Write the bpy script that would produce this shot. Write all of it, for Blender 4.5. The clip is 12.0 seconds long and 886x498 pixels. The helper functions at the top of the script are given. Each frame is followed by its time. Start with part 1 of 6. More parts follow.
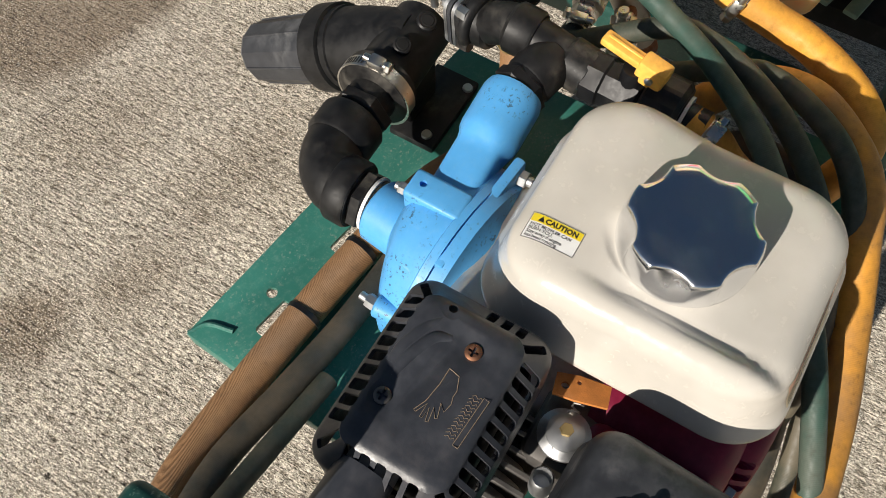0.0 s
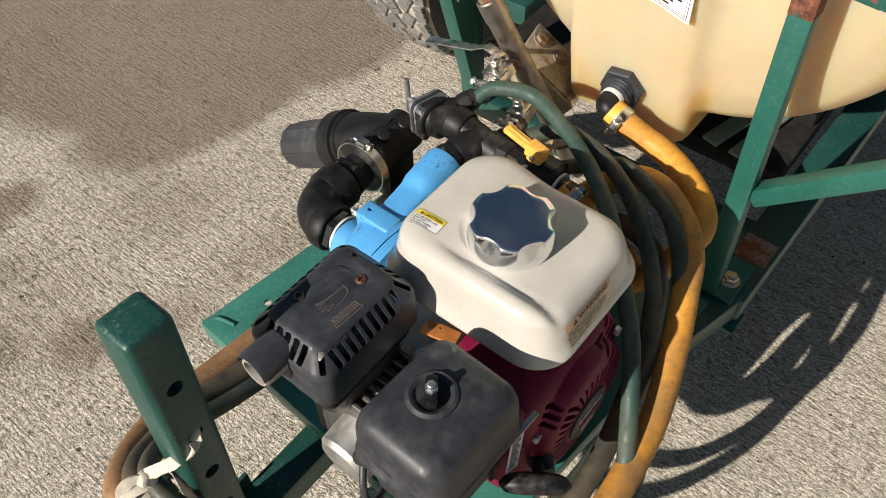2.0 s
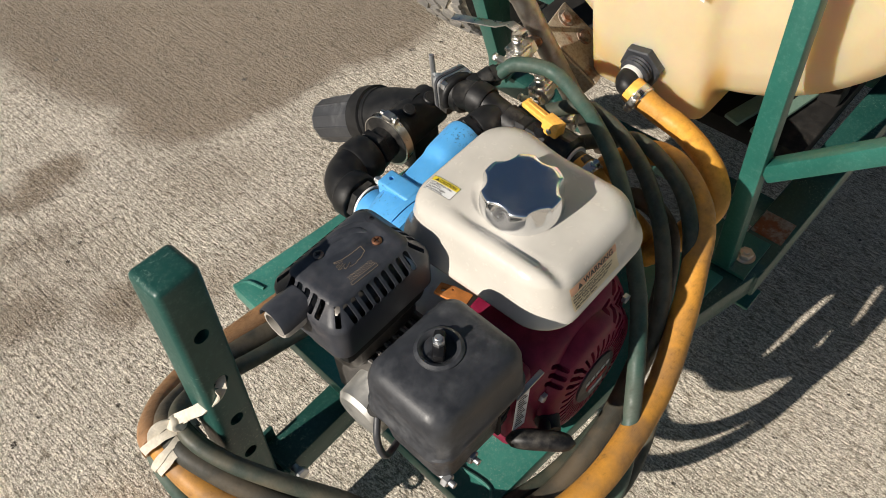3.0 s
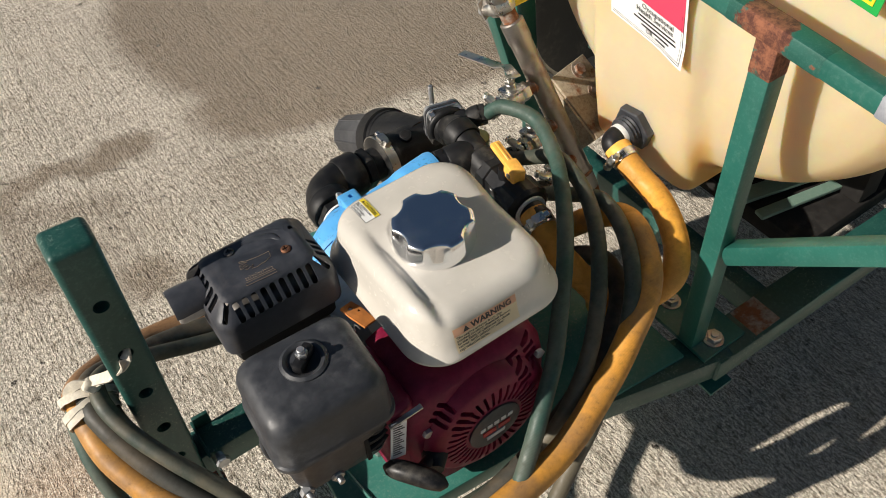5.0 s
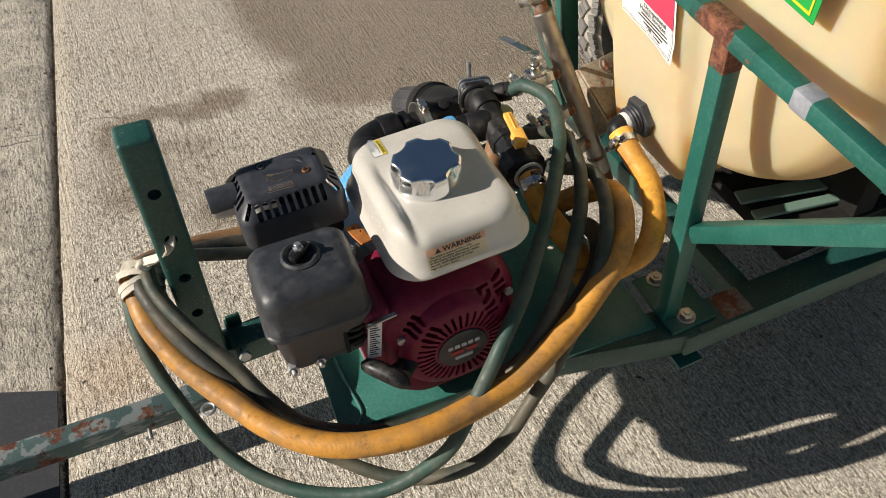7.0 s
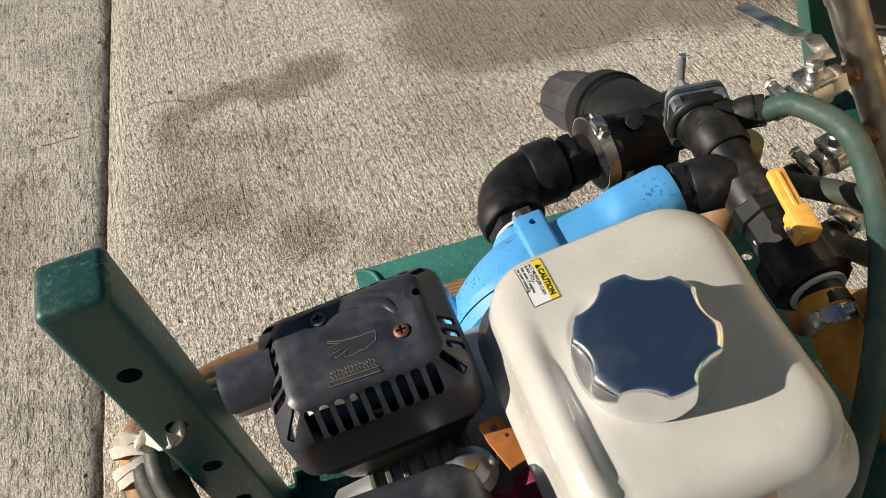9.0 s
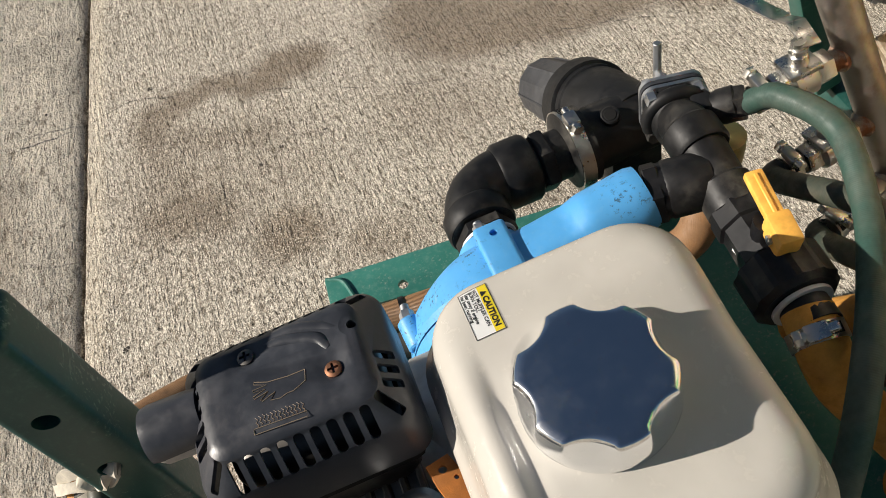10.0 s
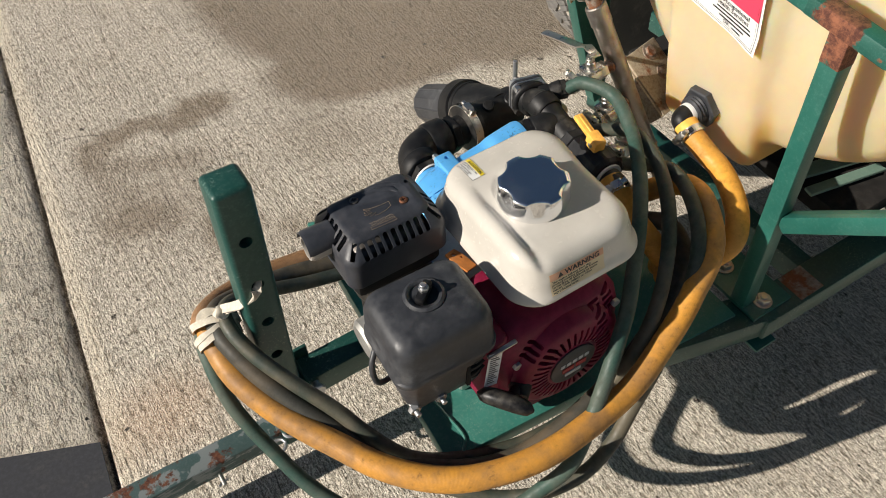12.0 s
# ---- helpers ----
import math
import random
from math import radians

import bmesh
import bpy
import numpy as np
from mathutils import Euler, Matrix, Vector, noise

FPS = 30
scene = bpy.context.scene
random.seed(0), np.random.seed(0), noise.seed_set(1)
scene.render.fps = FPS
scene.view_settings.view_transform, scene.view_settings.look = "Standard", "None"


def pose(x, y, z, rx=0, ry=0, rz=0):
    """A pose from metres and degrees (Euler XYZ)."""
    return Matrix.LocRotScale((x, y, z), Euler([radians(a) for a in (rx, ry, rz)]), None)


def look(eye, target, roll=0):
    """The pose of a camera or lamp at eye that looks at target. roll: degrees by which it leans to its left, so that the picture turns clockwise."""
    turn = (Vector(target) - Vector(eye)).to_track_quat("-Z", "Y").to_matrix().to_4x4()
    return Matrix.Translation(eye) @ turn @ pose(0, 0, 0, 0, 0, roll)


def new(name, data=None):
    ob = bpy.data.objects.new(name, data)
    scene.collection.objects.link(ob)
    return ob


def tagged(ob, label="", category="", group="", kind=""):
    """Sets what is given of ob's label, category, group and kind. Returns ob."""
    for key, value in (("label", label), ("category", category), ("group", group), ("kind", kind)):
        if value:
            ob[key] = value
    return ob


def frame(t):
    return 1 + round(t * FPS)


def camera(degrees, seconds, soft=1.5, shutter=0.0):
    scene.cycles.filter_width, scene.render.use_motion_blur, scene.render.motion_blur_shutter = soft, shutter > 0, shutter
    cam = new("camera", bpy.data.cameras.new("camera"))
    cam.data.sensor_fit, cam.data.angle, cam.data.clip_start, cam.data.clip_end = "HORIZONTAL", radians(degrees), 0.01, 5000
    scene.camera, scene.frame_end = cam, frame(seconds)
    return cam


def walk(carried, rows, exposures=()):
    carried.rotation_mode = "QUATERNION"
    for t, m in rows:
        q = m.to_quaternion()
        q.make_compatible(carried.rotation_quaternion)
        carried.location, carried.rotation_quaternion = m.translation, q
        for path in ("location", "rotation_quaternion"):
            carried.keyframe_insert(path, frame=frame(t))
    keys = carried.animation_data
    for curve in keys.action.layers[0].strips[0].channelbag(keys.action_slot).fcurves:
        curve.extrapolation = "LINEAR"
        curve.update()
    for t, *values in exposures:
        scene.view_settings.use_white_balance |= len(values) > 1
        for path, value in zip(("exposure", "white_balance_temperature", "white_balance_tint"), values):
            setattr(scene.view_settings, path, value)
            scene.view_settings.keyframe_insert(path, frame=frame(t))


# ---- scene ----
cam = camera(56.8, 12.0, soft=0.9)
PATH = [
    (0, (-0.209, -0.075, 1.165), (0.709, 0.383, -0.552), 5.1),
    (0.5, (-0.206, -0.063, 1.152), (0.757, 0.344, -0.553), 7.9),
    (1, (-0.219, -0.063, 1.133), (0.741, 0.414, -0.556), 3.3),
    (1.5, (-0.275, -0.117, 1.226), (0.826, 0.509, -0.321), 4.7),
    (2, (-0.404, -0.396, 1.313), (0.708, 0.411, -0.14), 3.8),
    (2.5, (-0.431, -0.453, 1.35), (0.642, 0.409, -0.101), 3.2),
    (3, (-0.422, -0.451, 1.331), (0.607, 0.416, -0.148), 1.9),
    (3.2, (-0.416, -0.46, 1.33), (0.602, 0.427, -0.146), 1.9),
    (4.8, (-0.273, -0.633, 1.347), (0.588, 0.455, -0.094), 2.6),
    (5, (-0.243, -0.628, 1.348), (0.588, 0.488, -0.088), 2.5),
    (5.5, (-0.218, -0.734, 1.371), (0.527, 0.453, -0.056), 2.7),
    (6, (-0.198, -0.871, 1.413), (0.484, 0.362, -0.005), 3.0),
    (6.5, (-0.212, -0.891, 1.424), (0.434, 0.366, 0.009), 3.3),
    (6.7, (-0.215, -0.889, 1.422), (0.424, 0.369, 0.005), 3.4),
    (8.3, (-0.104, -0.522, 1.266), (0.35, 0.695, -0.255), -1.9),
    (8.5, (-0.071, -0.447, 1.232), (0.333, 0.767, -0.305), -3.4),
    (9, (-0.037, -0.323, 1.164), (0.243, 0.884, -0.405), -7.4),
    (9.5, (-0.024, -0.294, 1.144), (0.186, 0.905, -0.443), -10.1),
    (10, (0.034, -0.283, 1.134), (0.254, 0.899, -0.464), -11.1),
    (10.5, (0.029, -0.28, 1.158), (0.283, 0.935, -0.41), -8.2),
    (11, (-0.092, -0.326, 1.33), (0.183, 0.981, -0.158), -1.0),
    (11.5, (-0.251, -0.491, 1.392), (0.258, 0.734, -0.105), 3.1),
    (12, (-0.4, -0.661, 1.428), (0.377, 0.433, -0.055), 4.1),
]
walk(cam, [(t, look(eye, target, roll)) for t, eye, target, roll in PATH])

# ---- world and light ----
world = bpy.data.worlds.new("sky")
scene.world = world
world.use_nodes = True
SUN = Vector((0.97, -0.165, -0.443)).normalized()      # the way the sunlight travels
sky = world.node_tree.nodes.new("ShaderNodeTexSky")
sky.sky_type, sky.sun_disc = "NISHITA", False
sky.sun_elevation = math.asin(-SUN.z)
sky.sun_rotation = math.atan2(-SUN.x, -SUN.y)
sky.dust_density = 0.4
sky.ozone_density = 1.6
world.node_tree.links.new(sky.outputs[0], world.node_tree.nodes["Background"].inputs[0])
world.node_tree.nodes["Background"].inputs[1].default_value = 0.039
lamp = bpy.data.lights.new("sun", "SUN")
lamp.energy, lamp.angle, lamp.color = 5.2, radians(0.55), (1.0, 0.922, 0.825)
sun = new("sun", lamp)
sun.matrix_world = look((-3, 1, 3), Vector((-3, 1, 3)) + SUN)
scene.view_settings.exposure = 0.14

# ---- materials ----
MATS = {}


class Net:
    """A small helper to wire a node material."""

    def __init__(self, name, rough=0.5, metal=0.0, space="Object"):
        self.mat = bpy.data.materials.new(name)
        self.mat.use_nodes = True
        self.t = self.mat.node_tree
        self.bsdf = self.t.nodes["Principled BSDF"]
        self.bsdf.inputs["Roughness"].default_value = rough
        self.bsdf.inputs["Metallic"].default_value = metal
        self.co = self.t.nodes.new("ShaderNodeTexCoord").outputs[space]
        MATS[name] = self.mat

    def node(self, kind, **values):
        n = self.t.nodes.new(kind)
        for key, v in values.items():
            n.inputs[key.replace("_", " ")].default_value = v
        return n

    def link(self, a, b):
        self.t.links.new(a, b)

    def scaled(self, x, y, z, turn=0.0):
        m = self.t.nodes.new("ShaderNodeMapping")
        m.inputs["Scale"].default_value = (x, y, z)
        m.inputs["Rotation"].default_value = (0, 0, turn)
        self.link(self.co, m.inputs[0])
        return m.outputs[0]

    def noise(self, scale, detail=4.0, rough=0.55, co=None):
        n = self.node("ShaderNodeTexNoise", Scale=scale, Detail=detail, Roughness=rough)
        self.link(co or self.co, n.inputs["Vector"])
        return n.outputs["Fac"]

    def cells(self, scale, feature="F1", co=None):
        n = self.node("ShaderNodeTexVoronoi", Scale=scale)
        n.feature = feature
        self.link(co or self.co, n.inputs["Vector"])
        return n

    def step(self, fac, lo, hi, out_lo=0.0, out_hi=1.0):
        n = self.node("ShaderNodeMapRange")
        n.interpolation_type = "SMOOTHSTEP"
        for i, v in enumerate((lo, hi, out_lo, out_hi)):
            n.inputs[i + 1].default_value = v
        self.link(fac, n.inputs[0])
        return n.outputs[0]

    def math(self, op, a, b):
        n = self.t.nodes.new("ShaderNodeMath")
        n.operation = op
        for i, v in enumerate((a, b)):
            if isinstance(v, (int, float)):
                n.inputs[i].default_value = v
            else:
                self.link(v, n.inputs[i])
        return n.outputs[0]

    def mix(self, fac, a, b, kind="MIX"):
        n = self.t.nodes.new("ShaderNodeMix")
        n.data_type, n.blend_type = "RGBA", kind
        for i, v in ((0, fac), (6, a), (7, b)):
            if isinstance(v, (int, float, tuple)):
                n.inputs[i].default_value = v
            else:
                self.link(v, n.inputs[i])
        return n.outputs[2]

    def colour(self, c):
        if isinstance(c, tuple):
            self.bsdf.inputs["Base Color"].default_value = c
        else:
            self.link(c, self.bsdf.inputs["Base Color"])
        return self

    def rough(self, r):
        self.link(r, self.bsdf.inputs["Roughness"])
        return self

    def bump(self, height, strength=0.3, distance=0.001):
        b = self.node("ShaderNodeBump", Strength=strength, Distance=distance)
        last = self.bsdf.inputs["Normal"].links
        if last:
            self.link(last[0].from_socket, b.inputs["Normal"])
        self.link(height, b.inputs["Height"])
        self.link(b.outputs[0], self.bsdf.inputs["Normal"])
        return self

    def put(self, **values):
        for key, v in values.items():
            self.bsdf.inputs[key.replace("_", " ")].default_value = v
        return self


def concrete():
    n = Net("concrete", 0.95)
    turn = radians(-5)
    sand = n.noise(1.0, 2, 0.75, n.scaled(205, 92, 130, turn))
    grit = n.cells(150)
    mid = n.noise(62, 4, 0.7)
    pits = n.noise(1.0, 3, 0.7, n.scaled(135, 48, 80, turn))
    broad = n.noise(2.2, 4, 0.6)
    blotch = n.noise(9.0, 5, 0.65)
    broom = n.noise(1.0, 3, 0.6, n.scaled(120, 3.5, 50, turn))
    lines = n.noise(1.0, 2, 0.5, n.scaled(22, 0.4, 1, turn))
    base = n.mix(n.step(sand, 0.42, 0.58), (0.225, 0.196, 0.156, 1), (0.66, 0.60, 0.505, 1))
    base = n.mix(n.step(grit.outputs["Distance"], 0.0, 0.36, 0.6, 0.0), base, (0.78, 0.715, 0.61, 1))
    base = n.mix(n.step(mid, 0.50, 0.66, 0.0, 0.42), base, (0.27, 0.245, 0.19, 1))
    base = n.mix(n.step(pits, 0.59, 0.68, 0.0, 0.55), base, (0.12, 0.102, 0.08, 1))
    base = n.mix(n.step(broom, 0.50, 0.64, 0.0, 0.68), base, (0.25, 0.215, 0.168, 1))
    base = n.mix(n.step(broad, 0.3, 0.75, 0.0, 0.2), base, (0.85, 0.78, 0.66, 1))
    base = n.mix(n.step(blotch, 0.50, 0.72, 0.0, 0.3), base, (0.70, 0.62, 0.52, 1), "MULTIPLY")
    base = n.mix(n.step(lines, 0.60, 0.64, 0.0, 0.28), base, (0.26, 0.23, 0.18, 1))
    warp = n.node("ShaderNodeTexNoise", Scale=6.5, Detail=4.0)
    n.link(n.co, warp.inputs["Vector"])
    shift = n.t.nodes.new("ShaderNodeVectorMath")
    shift.operation = "MULTIPLY_ADD"
    n.link(warp.outputs["Color"], shift.inputs[0])
    shift.inputs[1].default_value = (0.06, 0.06, 0.0)
    n.link(n.co, shift.inputs[2])
    # the older, coarser slab beyond the joint and the trowelled edge of the newer one
    axes = n.t.nodes.new("ShaderNodeSeparateXYZ")
    n.link(n.co, axes.inputs[0])
    X, Y = axes.outputs[0], axes.outputs[1]
    away = n.math("SUBTRACT", X, n.math("ADD", n.math("MULTIPLY", Y, 0.088), -0.497))
    old = n.step(away, -0.006, 0.0, 1.0, 0.0)
    lumps = n.noise(24, 7, 0.72)
    grey = n.mix(n.step(lumps, 0.35, 0.62), (0.33, 0.285, 0.22, 1), (0.93, 0.825, 0.67, 1))
    grey = n.mix(n.step(sand, 0.42, 0.58, 0.0, 0.45), grey, (0.72, 0.65, 0.55, 1))
    base = n.mix(n.math("MULTIPLY", old, 0.6), base, grey)
    worn = n.noise(5.5, 6, 0.7)
    base = n.mix(n.math("MULTIPLY", old, n.step(worn, 0.42, 0.58, 0.15, 0.8)), base, (0.90, 0.80, 0.655, 1))
    spall = n.math("MULTIPLY", n.step(n.noise(19, 5, 0.7), 0.635, 0.66), n.step(worn, 0.40, 0.56))
    seams = n.cells(3.1, "DISTANCE_TO_EDGE", shift.outputs[0])
    split = n.math("MULTIPLY", n.step(seams.outputs["Distance"], 0.001, 0.009, 0.5, 0.0), n.step(n.noise(3.3, 3), 0.47, 0.56))
    base = n.mix(n.math("MULTIPLY", old, n.math("MAXIMUM", n.math("MULTIPLY", spall, 0.75), split)), base, (0.12, 0.095, 0.068, 1))
    edge = n.math("MULTIPLY", n.step(away, 0.004, 0.010), n.step(n.math("ADD", away, n.math("MULTIPLY", blotch, 0.02)), 0.035, 0.065, 1.0, 0.0))
    base = n.mix(n.math("MULTIPLY", edge, 0.5), base, (0.72, 0.63, 0.49, 1))
    gap = n.step(n.math("ABSOLUTE", n.math("ADD", away, n.math("MULTIPLY", n.math("SUBTRACT", lumps, 0.5), 0.045)), 0.0), 0.002, 0.008, 0.8, 0.0)
    base = n.mix(gap, base, (0.07, 0.052, 0.036, 1))
    # damp stains that dried to brownish patches

    def spot(x, y, rx, ry, soft=0.35):
        m = n.t.nodes.new("ShaderNodeMapping")
        m.inputs["Location"].default_value = (-(x + 0.03) / rx, -(y + 0.03) / ry, 0)
        m.inputs["Scale"].default_value = (1 / rx, 1 / ry, 0)
        n.link(shift.outputs[0], m.inputs[0])
        d = n.t.nodes.new("ShaderNodeVectorMath")
        d.operation = "LENGTH"
        n.link(m.outputs[0], d.inputs[0])
        return n.step(d.outputs["Value"], 1 - soft, 1 + soft, 1.0, 0.0)

    marks = n.math("MAXIMUM", spot(0.80, 1.60, 0.60, 0.60, 0.10), spot(0.66, 1.16, 0.42, 0.20, 0.16))
    marks = n.math("MAXIMUM", marks, spot(1.05, 1.12, 0.30, 0.22, 0.2))
    for x, y, rx, ry, soft, amount in ((-0.264, 1.085, 0.034, 0.050, 0.6, 0.75), (-0.240, 1.128, 0.040, 0.032, 0.6, 0.8), (-0.190, 1.156, 0.042, 0.030, 0.6, 0.85), (-0.140, 1.164, 0.042, 0.028, 0.6, 0.85),
                                       (-0.090, 1.158, 0.042, 0.028, 0.6, 0.85), (-0.040, 1.132, 0.042, 0.030, 0.6, 0.85), (0.005, 1.140, 0.048, 0.045, 0.5, 0.9), (0.062, 1.160, 0.066, 0.050, 0.4, 1.0),
                                       (-0.225, 1.030, 0.060, 0.030, 0.7, 0.6), (-0.140, 1.004, 0.070, 0.030, 0.7, 0.6), (-0.060, 0.980, 0.060, 0.028, 0.7, 0.55), (-0.248, 0.985, 0.030, 0.060, 0.7, 0.5),
                                       (-0.236, 0.905, 0.055, 0.050, 0.7, 0.6), (-0.226, 0.835, 0.085, 0.050, 0.6, 0.8), (-0.160, 0.800, 0.050, 0.040, 0.7, 0.65), (-0.048, 0.700, 0.066, 0.055, 0.6, 0.8), (-0.14, 0.88, 0.15, 0.12, 0.8, 0.35),
                                       (0.30, 0.90, 0.10, 0.08, 0.8, 0.4), (-0.60, 0.95, 0.05, 0.12, 0.8, 0.5), (0.10, 0.62, 0.07, 0.05, 0.7, 0.5), (0.34, 0.62, 0.10, 0.05, 0.8, 0.4)):
        marks = n.math("MAXIMUM", marks, n.math("MULTIPLY", spot(x, y, rx * 1.2, ry * 1.2, soft), min(1.0, amount * 1.12)))
    base = n.mix(n.math("MULTIPLY", marks, 0.96), base, (0.41, 0.352, 0.29, 1), "MULTIPLY")
    base = n.mix(n.math("MULTIPLY", spot(-0.36, 0.30, 0.10, 0.09, 0.8), 0.35), base, (0.42, 0.22, 0.10, 1))
    # a hairline crack that wanders across, and one straight tooled line
    ramp = n.t.nodes.new("ShaderNodeValToRGB")
    ramp.color_ramp.interpolation = "LINEAR"
    stops = ((0.01, 0.67), (0.072, 0.755), (0.191, 0.63), (0.416, 0.24), (0.469, 0.17), (0.523, 0.13), (0.569, 0.17), (0.608, 0.23), (0.678, 0.235), (0.833, 0.075), (0.953, 0.10))
    for i, (p, v) in enumerate(stops):
        e = ramp.color_ramp.elements[i] if i < 2 else ramp.color_ramp.elements.new(p)
        e.position, e.color = p, (v, v, v, 1)
    n.link(n.math("DIVIDE", n.math("ADD", X, 0.4), 1.5), ramp.inputs[0])
    wander = n.math("MULTIPLY", n.math("SUBTRACT", n.noise(14, 6, 0.7), 0.5), 0.035)
    line = n.math("SUBTRACT", n.math("ADD", Y, wander), n.math("ADD", n.math("MULTIPLY", ramp.outputs[0], 0.4), 0.9))
    crack = n.math("MULTIPLY", n.step(n.math("ABSOLUTE", line, 0.0), 0.0008, 0.0030, 0.85, 0.0), n.step(n.noise(16, 3), 0.44, 0.56))
    groove = n.math("SUBTRACT", X, n.math("ADD", n.math("MULTIPLY", Y, 0.1008), -0.234))
    groove = n.math("MULTIPLY", n.step(n.math("ABSOLUTE", groove, 0.0), 0.0006, 0.0024, 0.5, 0.0), n.step(blotch, 0.40, 0.55))
    specks = n.step(n.noise(34, 1, 0.4), 0.755, 0.765)
    base = n.mix(n.math("MAXIMUM", n.math("MAXIMUM", crack, groove), specks), base, (0.055, 0.045, 0.035, 1))
    fleck = n.noise(1.0, 2, 0.6, n.scaled(430, 300, 400, turn))
    base = n.mix(n.step(fleck, 0.52, 0.62, 0.0, 0.45), base, (0.36, 0.335, 0.30, 1), "MULTIPLY")
    base = n.mix(n.step(fleck, 0.36, 0.46, 0.65, 0.0), base, (0.95, 0.88, 0.76, 1))
    hollows = n.noise(1.0, 3, 0.7, n.scaled(92, 34, 60, turn))
    base = n.mix(n.step(hollows, 0.55, 0.63, 0.0, 0.72), base, (0.40, 0.36, 0.31, 1), "MULTIPLY")
    base = n.mix(n.step(hollows, 0.33, 0.45, 0.55, 0.0), base, (1.22, 1.2, 1.16, 1), "MULTIPLY")
    n.colour(base)
    n.bump(n.math("SUBTRACT", 1.0, hollows), 1.0, 0.006).bump(n.math("ADD", sand, mid), 0.9, 0.0042).bump(broom, 0.9, 0.004).bump(n.step(grit.outputs["Distance"], 0, 0.5, 1, 0), 0.7, 0.0018)
    n.bump(n.math("MULTIPLY", lumps, old), 1.0, 0.012).bump(n.math("SUBTRACT", 1.0, n.math("MULTIPLY", spall, old)), 0.9, 0.006).bump(n.step(pits, 0.5, 0.68, 1.0, 0.0), 0.8, 0.0025)


def paint(name, c, worn, rough=0.38, chips=0.66, rust=None, scale=26, scuffs=None, welds=()):
    n = Net(name, rough)
    big = n.noise(scale * 0.3, 5, 0.6)
    fine = n.noise(scale * 7, 5, 0.7)
    scratch = n.noise(1.0, 3, 0.6, n.scaled(30, 30, 260))
    tint = n.mix(n.step(big, 0.3, 0.75), c, tuple(v * 1.35 + 0.008 for v in c[:3]) + (1,))
    tint = n.mix(n.step(fine, 0.45, 0.8, 0.0, 0.25), tint, worn)
    tint = n.mix(n.step(n.math("MULTIPLY", scratch, n.noise(scale * 0.6, 3)), chips * 0.52, chips * 0.58, 0.0, 0.7), tint, worn)
    if rust:
        field = n.noise(scale * 0.42, 6, 0.65)
        if welds:
            axes = n.t.nodes.new("ShaderNodeSeparateXYZ")
            n.link(n.co, axes.inputs[0])
            near = 1.0
            for w in welds:
                near = n.math("MINIMUM", near, n.math("ABSOLUTE", n.math("SUBTRACT", axes.outputs[1], w), 0.0))
            field = n.math("ADD", n.math("MULTIPLY", field, 0.9), n.step(near, 0.0, 0.06, 0.26, 0.0))
        r = n.step(field, rust, rust + 0.05)
        brown = n.mix(n.step(n.noise(75, 6, 0.75), 0.36, 0.66), (0.075, 0.026, 0.018, 1), (0.27, 0.105, 0.055, 1))
        tint = n.mix(r, tint, brown)
        n.rough(n.math("ADD", n.math("MULTIPLY", r, 0.4), rough))
    else:
        n.rough(n.step(fine, 0.2, 0.8, rough - 0.08, rough + 0.16))
    if scuffs:
        s = n.math("MULTIPLY", n.step(n.noise(230, 4, 0.7), 0.56, 0.64), n.step(n.noise(17, 3), 0.48, 0.62))
        tint = n.mix(n.math("MULTIPLY", s, 0.8), tint, scuffs)
    n.colour(tint).bump(fine, 0.10, 0.0005).bump(big, 0.15, 0.0012)


def plastic(name, c, rough=0.45, dust=0.25, dust_c=(0.30, 0.27, 0.22, 1), grain=0.15, scale=60):
    n = Net(name, rough)
    a, b, c2 = n.noise(scale, 5, 0.65), n.noise(scale * 0.2, 4), n.noise(scale * 8, 3, 0.7)
    col = n.mix(n.step(a, 0.3, 0.8), c, tuple(v * 1.5 + 0.006 for v in c[:3]) + (1,))
    col = n.mix(n.math("MULTIPLY", n.step(b, 0.45, 0.75), n.step(a, 0.35, 0.7, 0.0, dust)), col, dust_c)
    n.colour(col).rough(n.step(a, 0.25, 0.75, rough - 0.08, rough + 0.15)).bump(c2, grain, 0.0004)
    if c[1] < 0.02:
        n.put(Specular_IOR_Level=0.32)


def metal(name, c, rough=0.3, dirt=(0.10, 0.075, 0.05, 1), amount=0.5, scale=45):
    n = Net(name, rough, 1.0)
    a, b = n.noise(scale, 5, 0.65), n.noise(scale * 5, 3)
    m = n.step(a, 0.5, 0.75, 0.0, amount)
    n.colour(n.mix(m, c, dirt)).rough(n.step(a, 0.25, 0.75, rough - 0.06, rough + 0.22)).bump(b, 0.08, 0.0004)
    n.link(n.math("SUBTRACT", 1.0, n.math("MULTIPLY", m, 0.8)), n.bsdf.inputs["Metallic"])


def rust_metal(name="rusty_steel", bare=(0.34, 0.30, 0.25, 1), lo=0.42, hi=0.58):
    n = Net(name, 0.8, 0.2)
    a, b = n.noise(26, 6, 0.65), n.noise(170, 4, 0.7)
    col = n.mix(n.step(a, lo, hi), bare, (0.24, 0.085, 0.03, 1))
    n.colour(n.mix(n.step(b, 0.4, 0.75, 0, 0.5), col, (0.10, 0.045, 0.02, 1))).bump(b, 0.4, 0.0012)


